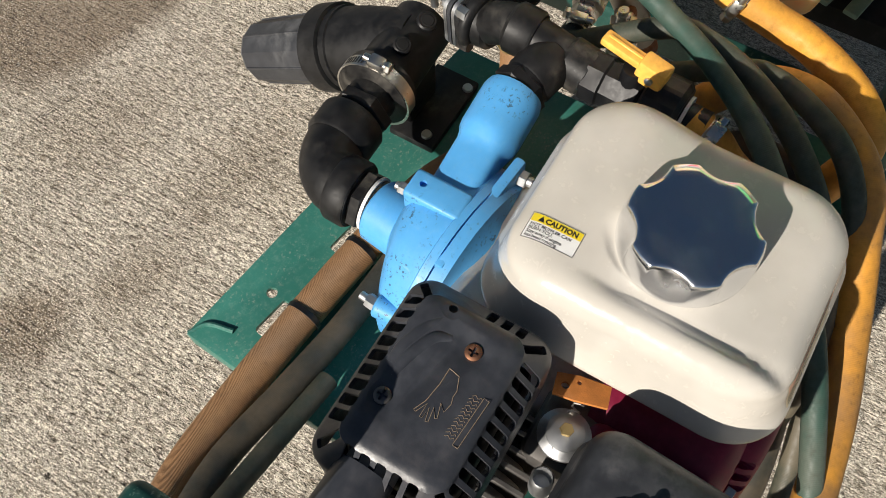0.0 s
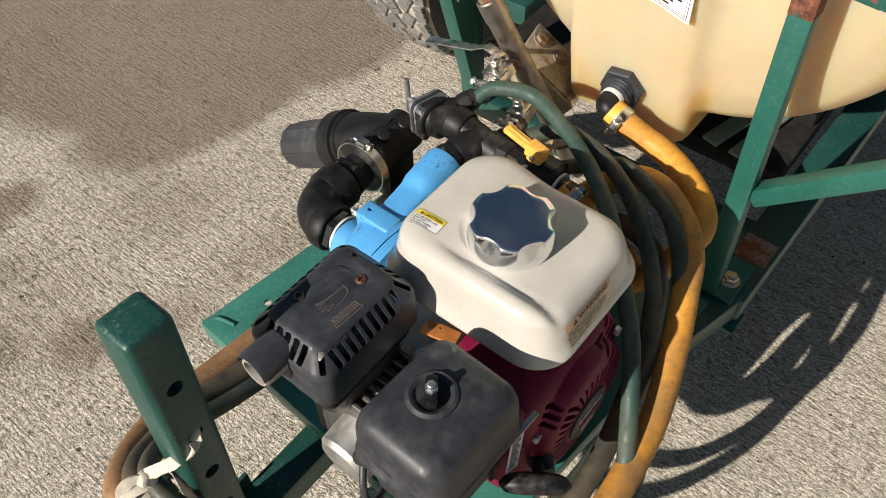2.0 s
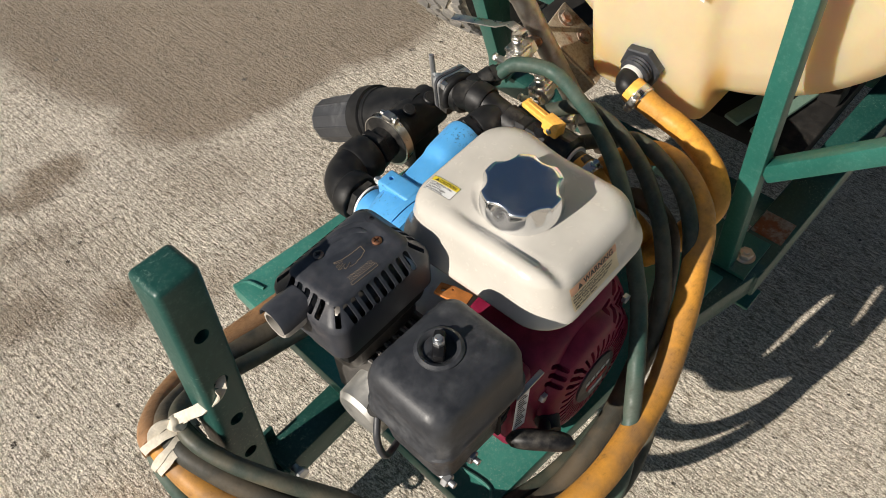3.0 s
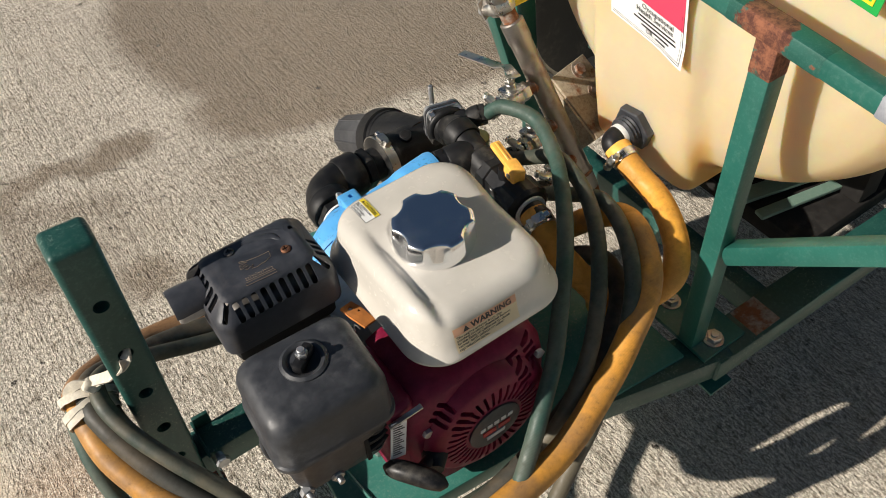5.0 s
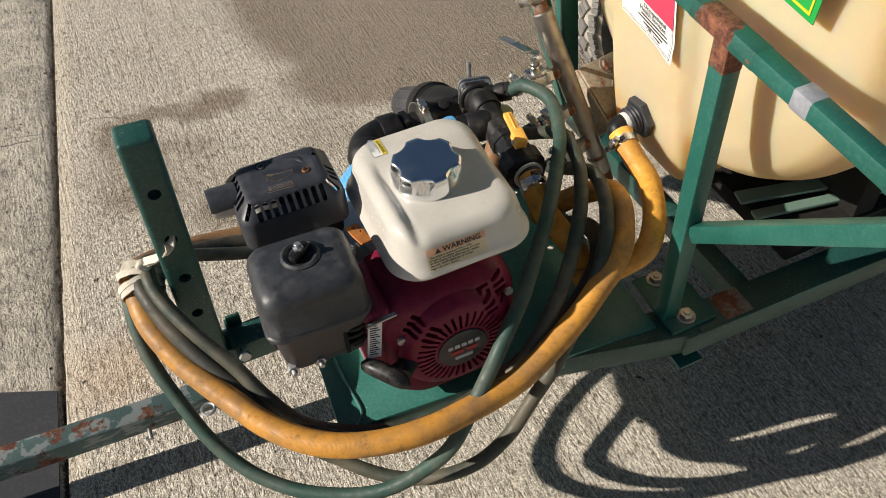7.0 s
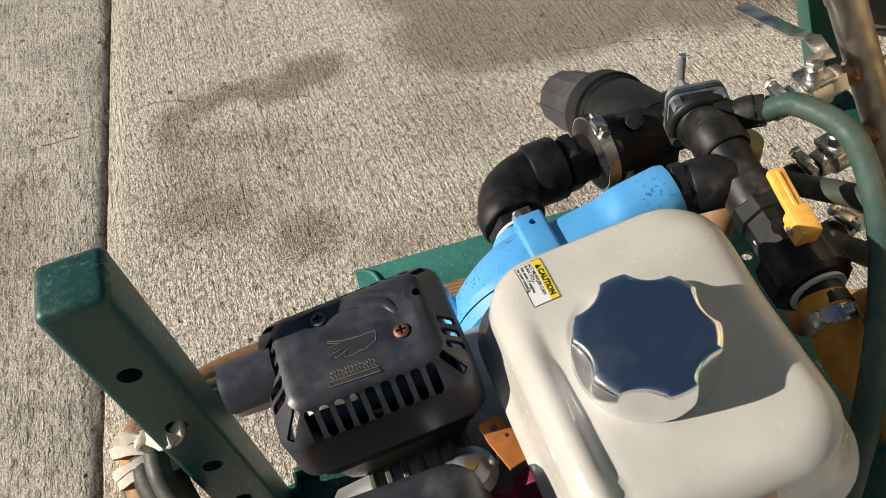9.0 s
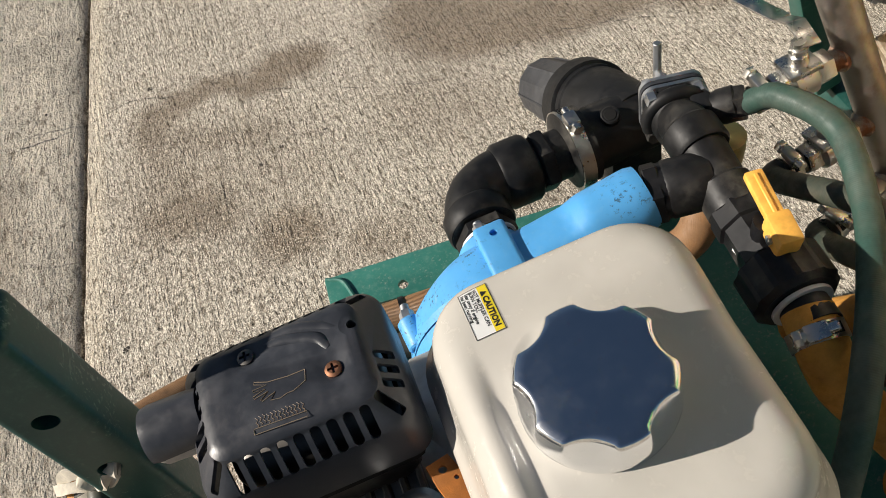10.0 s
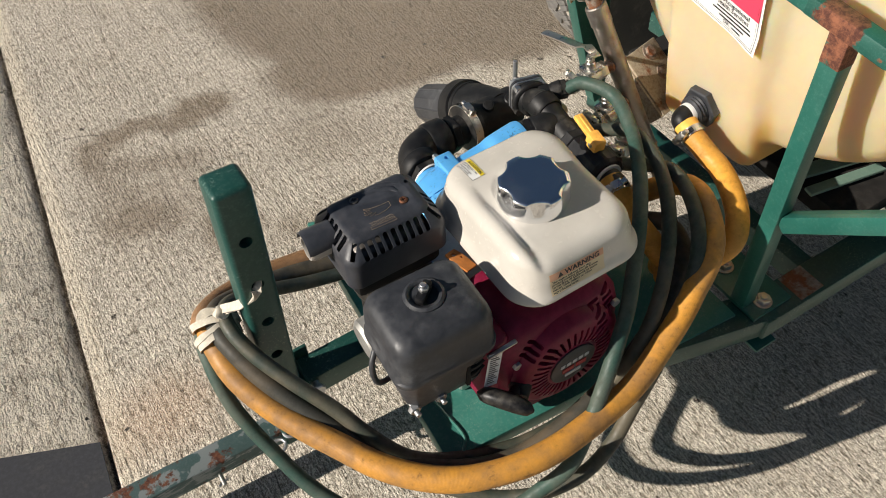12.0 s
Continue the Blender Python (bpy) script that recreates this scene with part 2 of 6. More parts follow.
def hose_stuff(name, c, dirt, amount, pitch=3600.0, ribs=0.10, rough=0.55):
    """Rubber with fine ribs along the hose; V of the unwrapped tube runs round it."""
    n = Net(name, rough)
    uv = n.t.nodes.new("ShaderNodeTexCoord").outputs["UV"]
    w = n.node("ShaderNodeTexWave", Scale=pitch / 20.0)
    w.bands_direction = "X"
    m = n.t.nodes.new("ShaderNodeMapping")
    n.link(uv, m.inputs[0])
    n.link(m.outputs[0], w.inputs["Vector"])
    a, b, f = n.noise(13, 5, 0.6), n.noise(70, 5, 0.7), n.noise(400, 3)
    col = n.mix(n.step(b, 0.3, 0.75), c, tuple(v * 0.72 for v in c[:3]) + (1,))
    col = n.mix(n.step(a, 0.36, 0.66, 0.0, amount), col, dirt)
    col = n.mix(n.step(b, 0.58, 0.72, 0.0, amount * 0.6), col, tuple(v * 0.4 for v in dirt[:3]) + (1,))
    n.colour(col).bump(f, 0.12, 0.0005).bump(w.outputs["Fac"], ribs, 0.0008)
    n.rough(n.step(b, 0.3, 0.7, rough - 0.1, rough + 0.2))


def poly_tank():
    n = Net("polyethylene", 0.42)
    a, b = n.noise(3.0, 4, 0.6), n.noise(60, 4, 0.6)
    col = n.mix(n.step(a, 0.3, 0.7), (0.62, 0.485, 0.285, 1), (0.66, 0.56, 0.375, 1))
    col = n.mix(n.step(b, 0.45, 0.8, 0, 0.18), col, (0.70, 0.50, 0.22, 1))
    axes = n.t.nodes.new("ShaderNodeSeparateXYZ")
    n.link(n.co, axes.inputs[0])
    # orange residue: along the rim of the end wall and in the corner beside the sump
    up = n.math("SUBTRACT", axes.outputs[2], 0.362)
    off = n.math("POWER", n.math("ADD", n.math("MULTIPLY", up, up), n.math("MULTIPLY", axes.outputs[1], axes.outputs[1])), 0.5)
    rim = n.math("MULTIPLY", n.step(n.math("ADD", off, n.math("MULTIPLY", a, 0.05)), 0.31, 0.36), n.step(axes.outputs[0], -0.50, -0.42, 1.0, 0.3))
    corner = n.step(n.math("ABSOLUTE", n.math("ADD", axes.outputs[1], 0.072), 0.0), 0.004, 0.026, 1.0, 0.0)
    corner = n.math("MULTIPLY", corner, n.math("MULTIPLY", n.step(axes.outputs[0], -0.595, -0.575), n.step(n.math("ADD", axes.outputs[2], n.math("MULTIPLY", a, 0.1)), 0.10, 0.30, 1.0, 0.0)))
    deep = n.math("MAXIMUM", n.math("MULTIPLY", rim, 0.45), n.math("MULTIPLY", corner, 0.85))
    col = n.mix(deep, col, (0.62, 0.36, 0.09, 1))
    n.colour(col).put(Subsurface_Weight=0.8, Subsurface_Scale=0.075, Subsurface_Radius=(1.0, 0.55, 0.18)).bump(n.noise(300, 2), 0.06, 0.0006)


concrete()
paint("green_paint", (0.0075, 0.054, 0.044, 1), (0.15, 0.27, 0.23, 1), 0.36, 0.80, scuffs=(0.16, 0.24, 0.20, 1))
paint("green_worn", (0.0125, 0.096, 0.074, 1), (0.16, 0.28, 0.24, 1), 0.40, 0.84, rust=0.70)
paint("green_rusty", (0.075, 0.125, 0.118, 1), (0.36, 0.38, 0.37, 1), 0.5, 0.50, rust=0.52, scale=40)
paint("deck_green", (0.030, 0.155, 0.122, 1), (0.26, 0.40, 0.34, 1), 0.36, 0.80, scuffs=(0.22, 0.30, 0.25, 1))
# paler worn green for the cradle strips, with sunlight put into the colour
paint("sunlit_green", (0.13, 0.21, 0.165, 1), (0.40, 0.44, 0.38, 1), 0.5, 0.70)
paint("pump_blue", (0.075, 0.325, 0.66, 1), (0.20, 0.46, 0.72, 1), 0.42, 0.80, scuffs=(0.035, 0.06, 0.08, 1))
paint("tank_white", (0.545, 0.515, 0.460, 1), (0.56, 0.51, 0.42, 1), 0.17, 0.97, scale=14)
plastic("black_plastic", (0.0075, 0.0075, 0.008, 1), 0.46, 0.32)
plastic("union_plastic", (0.006, 0.006, 0.007, 1), 0.42, 0.3)
plastic("filter_cover", (0.029, 0.031, 0.036, 1), 0.42, 0.55, (0.20, 0.20, 0.20, 1), 0.25)
plastic("muffler_black", (0.033, 0.036, 0.044, 1), 0.37, 0.25, (0.14, 0.10, 0.075, 1), 0.2)
plastic("crimson_shroud", (0.16, 0.006, 0.030, 1), 0.42, 0.2, (0.30, 0.10, 0.12, 1))
# near-black that paints the shade in slots, mouths and recesses
plastic("hollow_shade", (0.006, 0.006, 0.006, 1), 0.8, 0.1)
plastic("badge_black", (0.03, 0.03, 0.035, 1), 0.35, 0.2)
plastic("valve_yellow", (0.80, 0.42, 0.075, 1), 0.45, 0.15, (0.5, 0.34, 0.14, 1))
plastic("grip_yellow", (0.82, 0.58, 0.03, 1), 0.4, 0.45, (0.20, 0.16, 0.07, 1))
plastic("cloth_white", (0.56, 0.51, 0.42, 1), 0.9, 0.6, (0.36, 0.30, 0.22, 1), 0.8, 90)
plastic("tyre_rubber", (0.030, 0.030, 0.030, 1), 0.8, 0.5, (0.20, 0.18, 0.15, 1), 0.4)
plastic("tyre_dust", (0.36, 0.33, 0.28, 1), 0.9, 0.5, (0.22, 0.20, 0.17, 1), 0.5)
plastic("tread_rubber", (0.14, 0.135, 0.128, 1), 0.85, 0.9, (0.32, 0.295, 0.25, 1), 0.4, 40)
plastic("rim_white", (0.62, 0.60, 0.55, 1), 0.5, 0.4)
plastic("patch_grey", (0.045, 0.046, 0.052, 1), 0.9, 0.6, (0.10, 0.095, 0.085, 1), 0.9, 120)
# black of the tank's cradle, and of the deck painted as shaded
plastic("cradle_shade_black", (0.010, 0.009, 0.008, 1), 0.85, 0.1)
plastic("duct_tape", (0.26, 0.27, 0.30, 1), 0.35, 0.3)
metal("chrome", (0.86, 0.87, 0.89, 1), 0.085, (0.5, 0.5, 0.5, 1), 0.02, 15)
metal("steel", (0.56, 0.54, 0.50, 1), 0.33)
metal("stainless", (0.62, 0.60, 0.56, 1), 0.26, (0.22, 0.17, 0.12, 1), 0.3)
metal("pipe_steel", (0.42, 0.38, 0.34, 1), 0.36, (0.17, 0.085, 0.05, 1), 0.7, 22)
metal("aluminium", (0.60, 0.59, 0.56, 1), 0.5, (0.25, 0.22, 0.18, 1), 0.35)
metal("dark_aluminium", (0.20, 0.19, 0.18, 1), 0.55, (0.08, 0.07, 0.06, 1), 0.6)
metal("screw_rust", (0.30, 0.15, 0.09, 1), 0.5, (0.16, 0.07, 0.04, 1), 0.7)
metal("screw_dark", (0.16, 0.15, 0.14, 1), 0.45, (0.06, 0.05, 0.04, 1), 0.5)
metal("zinc", (0.50, 0.51, 0.52, 1), 0.42, (0.20, 0.20, 0.20, 1), 0.4)
metal("brass", (0.62, 0.47, 0.22, 1), 0.38, (0.22, 0.16, 0.09, 1), 0.5)
rust_metal()
rust_metal("seam_rust", (0.40, 0.36, 0.30, 1), 0.46, 0.60)
rust_metal("stained_plate", (0.44, 0.37, 0.27, 1), 0.50, 0.66)
plastic("bright_rust", (0.42, 0.15, 0.03, 1), 0.85, 0.6, (0.30, 0.26, 0.20, 1), 0.6, 90)
plastic("ash_steel", (0.36, 0.335, 0.30, 1), 0.62, 0.6, (0.20, 0.15, 0.11, 1), 0.3, 70)
metal("stained_steel", (0.46, 0.42, 0.37, 1), 0.5, (0.20, 0.12, 0.08, 1), 0.6)
paint("weld_rust", (0.010, 0.078, 0.060, 1), (0.16, 0.28, 0.24, 1), 0.5, 0.84, rust=0.56, scale=60, welds=(-0.2265, -0.55))
hose_stuff("orange_hose", (0.68, 0.315, 0.046, 1), (0.21, 0.125, 0.065, 1), 0.75)
hose_stuff("yellow_hose", (0.74, 0.36, 0.045, 1), (0.38, 0.20, 0.07, 1), 0.35)
hose_stuff("braided_hose", (0.39, 0.205, 0.088, 1), (0.25, 0.150, 0.085, 1), 0.55, 5200.0, 0.45)
hose_stuff("green_hose", (0.030, 0.080, 0.062, 1), (0.13, 0.135, 0.105, 1), 0.55)
hose_stuff("dark_hose", (0.046, 0.046, 0.037, 1), (0.150, 0.112, 0.070, 1), 0.7)
hose_stuff("dusty_hose", (0.036, 0.052, 0.040, 1), (0.145, 0.120, 0.080, 1), 0.75)
poly_tank()
for key, c in (("label_white", (0.80, 0.80, 0.78, 1)), ("label_cream", (0.74, 0.62, 0.40, 1)), ("label_yellow", (0.80, 0.62, 0.03, 1)),
               ("label_orange", (0.72, 0.40, 0.25, 1)), ("label_red", (0.75, 0.06, 0.12, 1)), ("label_green", (0.02, 0.36, 0.07, 1)), ("ink_black", (0.02, 0.02, 0.02, 1)),
               ("ink_line", (0.26, 0.20, 0.14, 1)), ("white_mark", (0.62, 0.62, 0.62, 1)), ("red_mark", (0.45, 0.03, 0.03, 1))):
    net = Net(key, 0.4)
    net.colour(net.mix(net.step(net.noise(120, 3), 0.5, 0.8, 0, 0.2), c, tuple(v * 0.7 for v in c[:3]) + (1,)))

# ---- mesh helpers ----
TRAILER = pose(0, 0, 0.32, 0, -6, 0)        # the trailer stands nose-down by six degrees; all below is in its own axes
BASES = {}


def thing(name, label, category, at, group="", kind="", m=TRAILER):
    ob = new(name)
    ob.empty_display_size = 0.05
    ob.matrix_world = m @ Matrix.Translation(at)
    BASES[ob.name] = Vector(at)
    return tagged(ob, label, category, group, kind)


def finish(name, bm, mat, angle=38):
    bmesh.ops.recalc_face_normals(bm, faces=bm.faces)
    me = bpy.data.meshes.new(name)
    bm.to_mesh(me)
    bm.free()
    me.materials.append(MATS[mat])
    me.polygons.foreach_set("use_smooth", [True] * len(me.polygons))
    me.set_sharp_from_angle(angle=radians(angle))
    return me


def part(name, bm, mat, parent, label="", angle=38, kind=""):
    """One mesh under a thing or under a part; its points are given in the trailer's axes."""
    base = BASES[parent.name]
    bmesh.ops.translate(bm, verts=bm.verts, vec=-base)
    ob = new(name, finish(name, bm, mat, angle))
    ob.parent = parent
    BASES[ob.name] = base
    return tagged(ob, label, kind=kind)


def single(name, bm, mat, label, category, at=(0, 0, 0), group="", kind="", m=TRAILER, angle=38):
    """A thing of one mesh."""
    bmesh.ops.translate(bm, verts=bm.verts, vec=-Vector(at))
    ob = new(name, finish(name, bm, mat, angle))
    ob.matrix_world = m @ Matrix.Translation(at)
    BASES[ob.name] = Vector(at)
    return tagged(ob, label, category, group, kind)


def frame_of(axis):
    a = Vector(axis).normalized()
    u = a.orthogonal().normalized() if abs(a.z) > 0.95 else a.cross((0, 0, 1)).normalized()
    return a, u, a.cross(u)


def rings(bm, loops, cap0=True, cap1=True, closed=True):
    made = [[bm.verts.new(p) for p in l] for l in loops]
    k = len(made[0])
    for a, b in zip(made, made[1:]):
        for i in range(k if closed else k - 1):
            j = (i + 1) % k
            bm.faces.new((a[i], a[j], b[j], b[i]))
    if cap0:
        bm.faces.new(made[0][::-1])
    if cap1:
        bm.faces.new(made[-1])
    return made


def lathe(base, axis, profile, seg=28, bm=None, cap0=True, cap1=True, turn=0.0):
    """A turned solid: profile of (height, radius) along axis from base."""
    bm = bm or bmesh.new()
    a, u, v = frame_of(axis)
    b = Vector(base)
    rings(bm, [[b + a * h + (u * math.cos(t) + v * math.sin(t)) * r for t in (turn + 2 * math.pi * i / seg for i in range(seg))] for h, r in profile], cap0, cap1)
    return bm


def rod(p, q, r, seg=16, bm=None, r1=None):
    d = Vector(q) - Vector(p)
    e = min(r * 0.15, d.length * 0.2)
    r1 = r if r1 is None else r1
    return lathe(p, d, ((0, r - e), (e, r), (d.length - e, r1), (d.length, r1 - e)), seg, bm)


def hexnut(p, axis, r, h, bm=None, turn=0.0):
    return lathe(p, axis, ((0, r * 0.93), (h * 0.12, r), (h * 0.88, r), (h, r * 0.93)), 6, bm, turn=turn)


def box(x0, x1, y0, y1, z0, z1, bevel=0.003, seg=2, bm=None):
    b = bmesh.new()
    bmesh.ops.create_cube(b, size=1)
    for v in b.verts:
        v.co = ((x0 + x1) / 2 + v.co.x * (x1 - x0), (y0 + y1) / 2 + v.co.y * (y1 - y0), (z0 + z1) / 2 + v.co.z * (z1 - z0))
    if bevel:
        bmesh.ops.bevel(b, geom=b.edges[:], offset=bevel, segments=seg, profile=0.5, affect="EDGES")
    return join(bm, b) if bm else b


def join(a, b):
    me = bpy.data.meshes.new("tmp")
    b.to_mesh(me)
    b.free()
    a.from_mesh(me)
    bpy.data.meshes.remove(me)
    return a


def moved(bm, m):
    bmesh.ops.transform(bm, matrix=m, verts=bm.verts)
    return bm


def bar(p, q, w, h, bevel=0.004, up=(0, 0, 1), bm=None):
    """A square tube or flat bar from p to q."""
    p, q = Vector(p), Vector(q)
    a = (q - p).normalized()
    side = a.cross(Vector(up)).normalized()
    top = side.cross(a)
    b = box(0, (q - p).length, -w / 2, w / 2, -h / 2, h / 2, bevel)
    m = Matrix((a, -side, top)).transposed().to_4x4()
    m.translation = p
    moved(b, m)
    return join(bm, b) if bm else b


def curve(points, n=8):
    """A smooth line through the points (Catmull-Rom)."""
    p = [Vector(q) for q in points]
    p = [p[0] * 2 - p[1]] + p + [p[-1] * 2 - p[-2]]
    out = []
    for i in range(1, len(p) - 2):
        a, b, c, d = p[i - 1:i + 3]
        for k in range(n):
            t = k / n
            out.append(0.5 * (2 * b + (c - a) * t + (2 * a - 5 * b + 4 * c - d) * t * t + (3 * b - a - 3 * c + d) * t ** 3))
    return out + [p[-2]]


def tube(points, r, seg=16, n=8, bm=None, smooth=True, wobble=0.0):
    """A round hose or wire through the points, with UVs in metres along it."""
    bm = bm or bmesh.new()
    line = curve(points, n) if smooth else [Vector(q) for q in points]
    uvl = bm.loops.layers.uv.verify()
    a = (line[1] - line[0]).normalized()
    u = a.orthogonal().normalized()
    loops, dist, at = [], [0.0], None
    for i, p in enumerate(line):
        d = (line[min(i + 1, len(line) - 1)] - line[max(i - 1, 0)]).normalized()
        u = (u - d * u.dot(d)).normalized()
        v = d.cross(u)
        k = r * (1 + wobble * noise.noise(p * 9))
        loops.append([p + (u * math.cos(t) + v * math.sin(t)) * k for t in (2 * math.pi * j / seg for j in range(seg))])
        if at is not None:
            dist.append(dist[-1] + (p - at).length)
        at = p
    made = [[bm.verts.new(p) for p in l] for l in loops]
    for i, (s, e) in enumerate(zip(made, made[1:])):
        for j in range(seg):
            k = (j + 1) % seg
            f = bm.faces.new((s[j], s[k], e[k], e[j]))
            for loop, uv in zip(f.loops, ((dist[i], j / seg), (dist[i], (j + 1) / seg), (dist[i + 1], (j + 1) / seg), (dist[i + 1], j / seg))):
                loop[uvl].uv = uv
    bm.faces.new(made[0][::-1])
    bm.faces.new(made[-1])
    return bm


def rrect(cx, cy, w, h, r, n=6):
    """A rounded rectangle as a list of 2D points."""
    out = []
    for k, (sx, sy) in enumerate(((1, 1), (-1, 1), (-1, -1), (1, -1))):
        for i in range(n + 1):
            t = math.pi / 2 * (k + i / n)
            out.append((cx + sx * (w / 2 - r) + r * math.cos(t), cy + sy * (h / 2 - r) + r * math.sin(t)))
    return out


def cut(bm, tool):
    """bm with the solid tool taken out of it."""
    obs = []
    for b in (bm, tool):
        bmesh.ops.recalc_face_normals(b, faces=b.faces)
        me = bpy.data.meshes.new("tmp")
        b.to_mesh(me)
        b.free()
        obs.append(new("tmp", me))
    mod = obs[0].modifiers.new("cut", "BOOLEAN")
    mod.operation, mod.solver, mod.object = "DIFFERENCE", "EXACT", obs[1]
    mod.use_self = True
    deps = bpy.context.evaluated_depsgraph_get()
    out = bmesh.new()
    me = bpy.data.meshes.new_from_object(obs[0].evaluated_get(deps))
    out.from_mesh(me)
    for ob in obs:
        old = ob.data
        bpy.data.objects.remove(ob)
        bpy.data.meshes.remove(old)
    bpy.data.meshes.remove(me)
    return out


def plate(points, z0, z1, bm=None):
    """A flat plate with the outline points (x, y)."""
    bm = bm or bmesh.new()
    rings(bm, [[(x, y, z0) for x, y in points], [(x, y, z1) for x, y in points]])
    return bm


# ---- setting ----
def joint_x(y):
    return -0.497 + 0.088 * y


def ground_sheet():
    bm = bmesh.new()
    ys = [-400, -20, -3] + [-2 + 0.025 * i for i in range(241)] + [6, 20, 400]
    cols = []
    for y in ys:
        j = joint_x(max(-3, min(6, y)))
        w = 0.008 * noise.noise((0, y * 7, 3)) + 0.005 * noise.noise((2, y * 31, 3)) if abs(y) < 7 else 0
        e = 0.003 * noise.noise((7, y * 14, 3)) + 0.003 * noise.noise((7, y * 40, 9)) if abs(y) < 7 else 0
        cols.append([(-400, y, -0.004), (j - 0.10, y, -0.004), (j - 0.026 + w * 1.6, y, -0.005), (j - 0.013 + w * 1.4, y, -0.009 + w * 0.4), (j - 0.003 + w * 0.7, y, -0.014), (j + 0.002 + e, y, -0.018), (j + 0.005 + e, y, -0.004), (j + 0.009 + e, y, 0), (400, y, 0)])
    rings(bm, cols, False, False, closed=False)
    return single("ground", bm, "concrete", "sunlit broom-finished concrete slabs with an open joint and brown damp stains", "ground", kind="structure", m=Matrix(), angle=60)


ground_sheet()
# dark grey four-sided patch, almost flush, left of the joint
bm = plate([(-0.95, 0.47), (-0.90, -0.45), (-0.547, -0.42), (-0.481, 0.30)], -0.0035, 0.0006)
single("dark_patch", bm, "patch_grey", "flush dark grey patch on the concrete beside the joint", "pavement", at=(-0.7, 0, 0), kind="structure", m=Matrix())


# ---- trailer frame ----
def tube_slots():
    tool = bmesh.new()
    for z in (0.340, 0.250, 0.165, 0.080, 0.0):
        rod((-0.166, 0.02, z), (-0.166, 0.15, z), 0.0095, 16, tool)
    return tool


frame_ob = thing("trailer_frame", "green painted steel sprayer trailer frame with rusty joints", "trailer", (0.5, 0, -0.05))
part("beam", bar((-0.22, 0.086, -0.070), (0.02, 0.086, -0.070), 0.052, 0.052), "green_paint", frame_ob, "green square tube in front of the engine deck")
for s in (1, -1):
    y = lambda v: 0.0915 + s * v
    if s > 0:
        part("side_rail", bar((0.10, y(-0.235), -0.030), (0.57, y(-0.352), -0.030), 0.062, 0.050), "green_paint", frame_ob, "angled green rail of the drawbar frame")
    part("side_rail", bar((0.535 if s > 0 else 0.95, y(-0.350), -0.0315), (2.4, y(-0.385), -0.0315), 0.062, 0.050), "green_paint", frame_ob)
part("cross_member", bar((0.685, -0.24, -0.034), (0.685, 0.35, -0.034), 0.036, 0.048), "green_paint", frame_ob)
part("cross_member", bar((1.15, -0.26, -0.034), (1.15, 0.44, -0.034), 0.06, 0.048), "green_paint", frame_ob)
part("upright", bar((0.6615, 0.316, -0.003), (0.457, 0.315, 0.70), 0.034, 0.030, up=(0, 1, 0)), "green_worn", frame_ob)
part("upright", bar((0.668, 0.332, -0.003), (0.628, 0.332, 0.50), 0.034, 0.034, up=(0, 1, 0)), "green_worn", frame_ob)
for s in (1, -1):
    y = lambda v: 0.0915 + s * v
    if s > 0:
        part("upright", bar((0.5300, -0.2317, -0.003), (0.5436, -0.2162, 0.535), 0.030, 0.030, up=(0, 1, 0)), "green_worn", frame_ob)
        part("brace", bar((0.541, y(-0.332), 0.200), (0.536, y(-0.625), 0.482), 0.028, 0.028, up=(1, 0, 0)), "green_worn", frame_ob)
    if s < 0:
        continue
    foot = part("foot_plate", box(0.515 if s > 0 else 0.74, 0.60 if s > 0 else 0.82, y(-0.365) if s > 0 else y(-0.240), y(-0.240) if s > 0 else y(-0.365), -0.0045, 0.003, 0.001), "green_worn", frame_ob)
    bx = 0.553 if s > 0 else 0.79
    for yy in (-0.257, -0.345):
        b = hexnut((bx, y(yy), 0.004), (0, 0, 1), 0.012, 0.010)
        lathe((bx, y(yy), 0.003), (0, 0, 1), ((0, 0.016), (0.002, 0.016)), 20, b)
        rod((bx, y(yy), 0.012), (bx, y(yy), 0.017), 0.006, 12, b)
        part("bolt", b, "steel", frame_ob)
part("boom_bar", bar((0.522, -0.72, 0.517), (0.522, 0.45, 0.591), 0.0255, 0.0255), "green_worn", frame_ob, "green crossbar with rust at its welds")
part("tape_band", bar((0.522, -0.386, 0.5381), (0.522, -0.356, 0.5400), 0.0275, 0.0275), "duct_tape", frame_ob, "grey tape wound round the bar")
part("clamp_bar", bar((0.553, -0.262, -0.085), (0.553, -0.262, 0.004), 0.010, 0.010), "steel", frame_ob)
part("clamp_foot", box(0.53, 0.576, -0.293, -0.240, -0.088, -0.082, 0.001), "green_worn", frame_ob)
part("weld_patch", bar((0.522, -0.295, 0.5439), (0.522, -0.170, 0.5518), 0.0266, 0.0266), "weld_rust", frame_ob, "rust round a weld")
part("weld_patch", bar((0.522, -0.600, 0.5246), (0.522, -0.495, 0.5312), 0.0266, 0.0266), "weld_rust", frame_ob, "rust round a weld")
part("weld_patch", bar((0.5423, -0.2178, 0.478), (0.5435, -0.2163, 0.532), 0.0311, 0.0311, up=(0, 1, 0)), "weld_rust", frame_ob, "rust round a weld")
part("weld_patch", box(0.615, 0.668, -0.285, -0.232, -0.0075, -0.0055, 0.0), "rusty_steel", frame_ob, "rust stain where a plate was cut away")

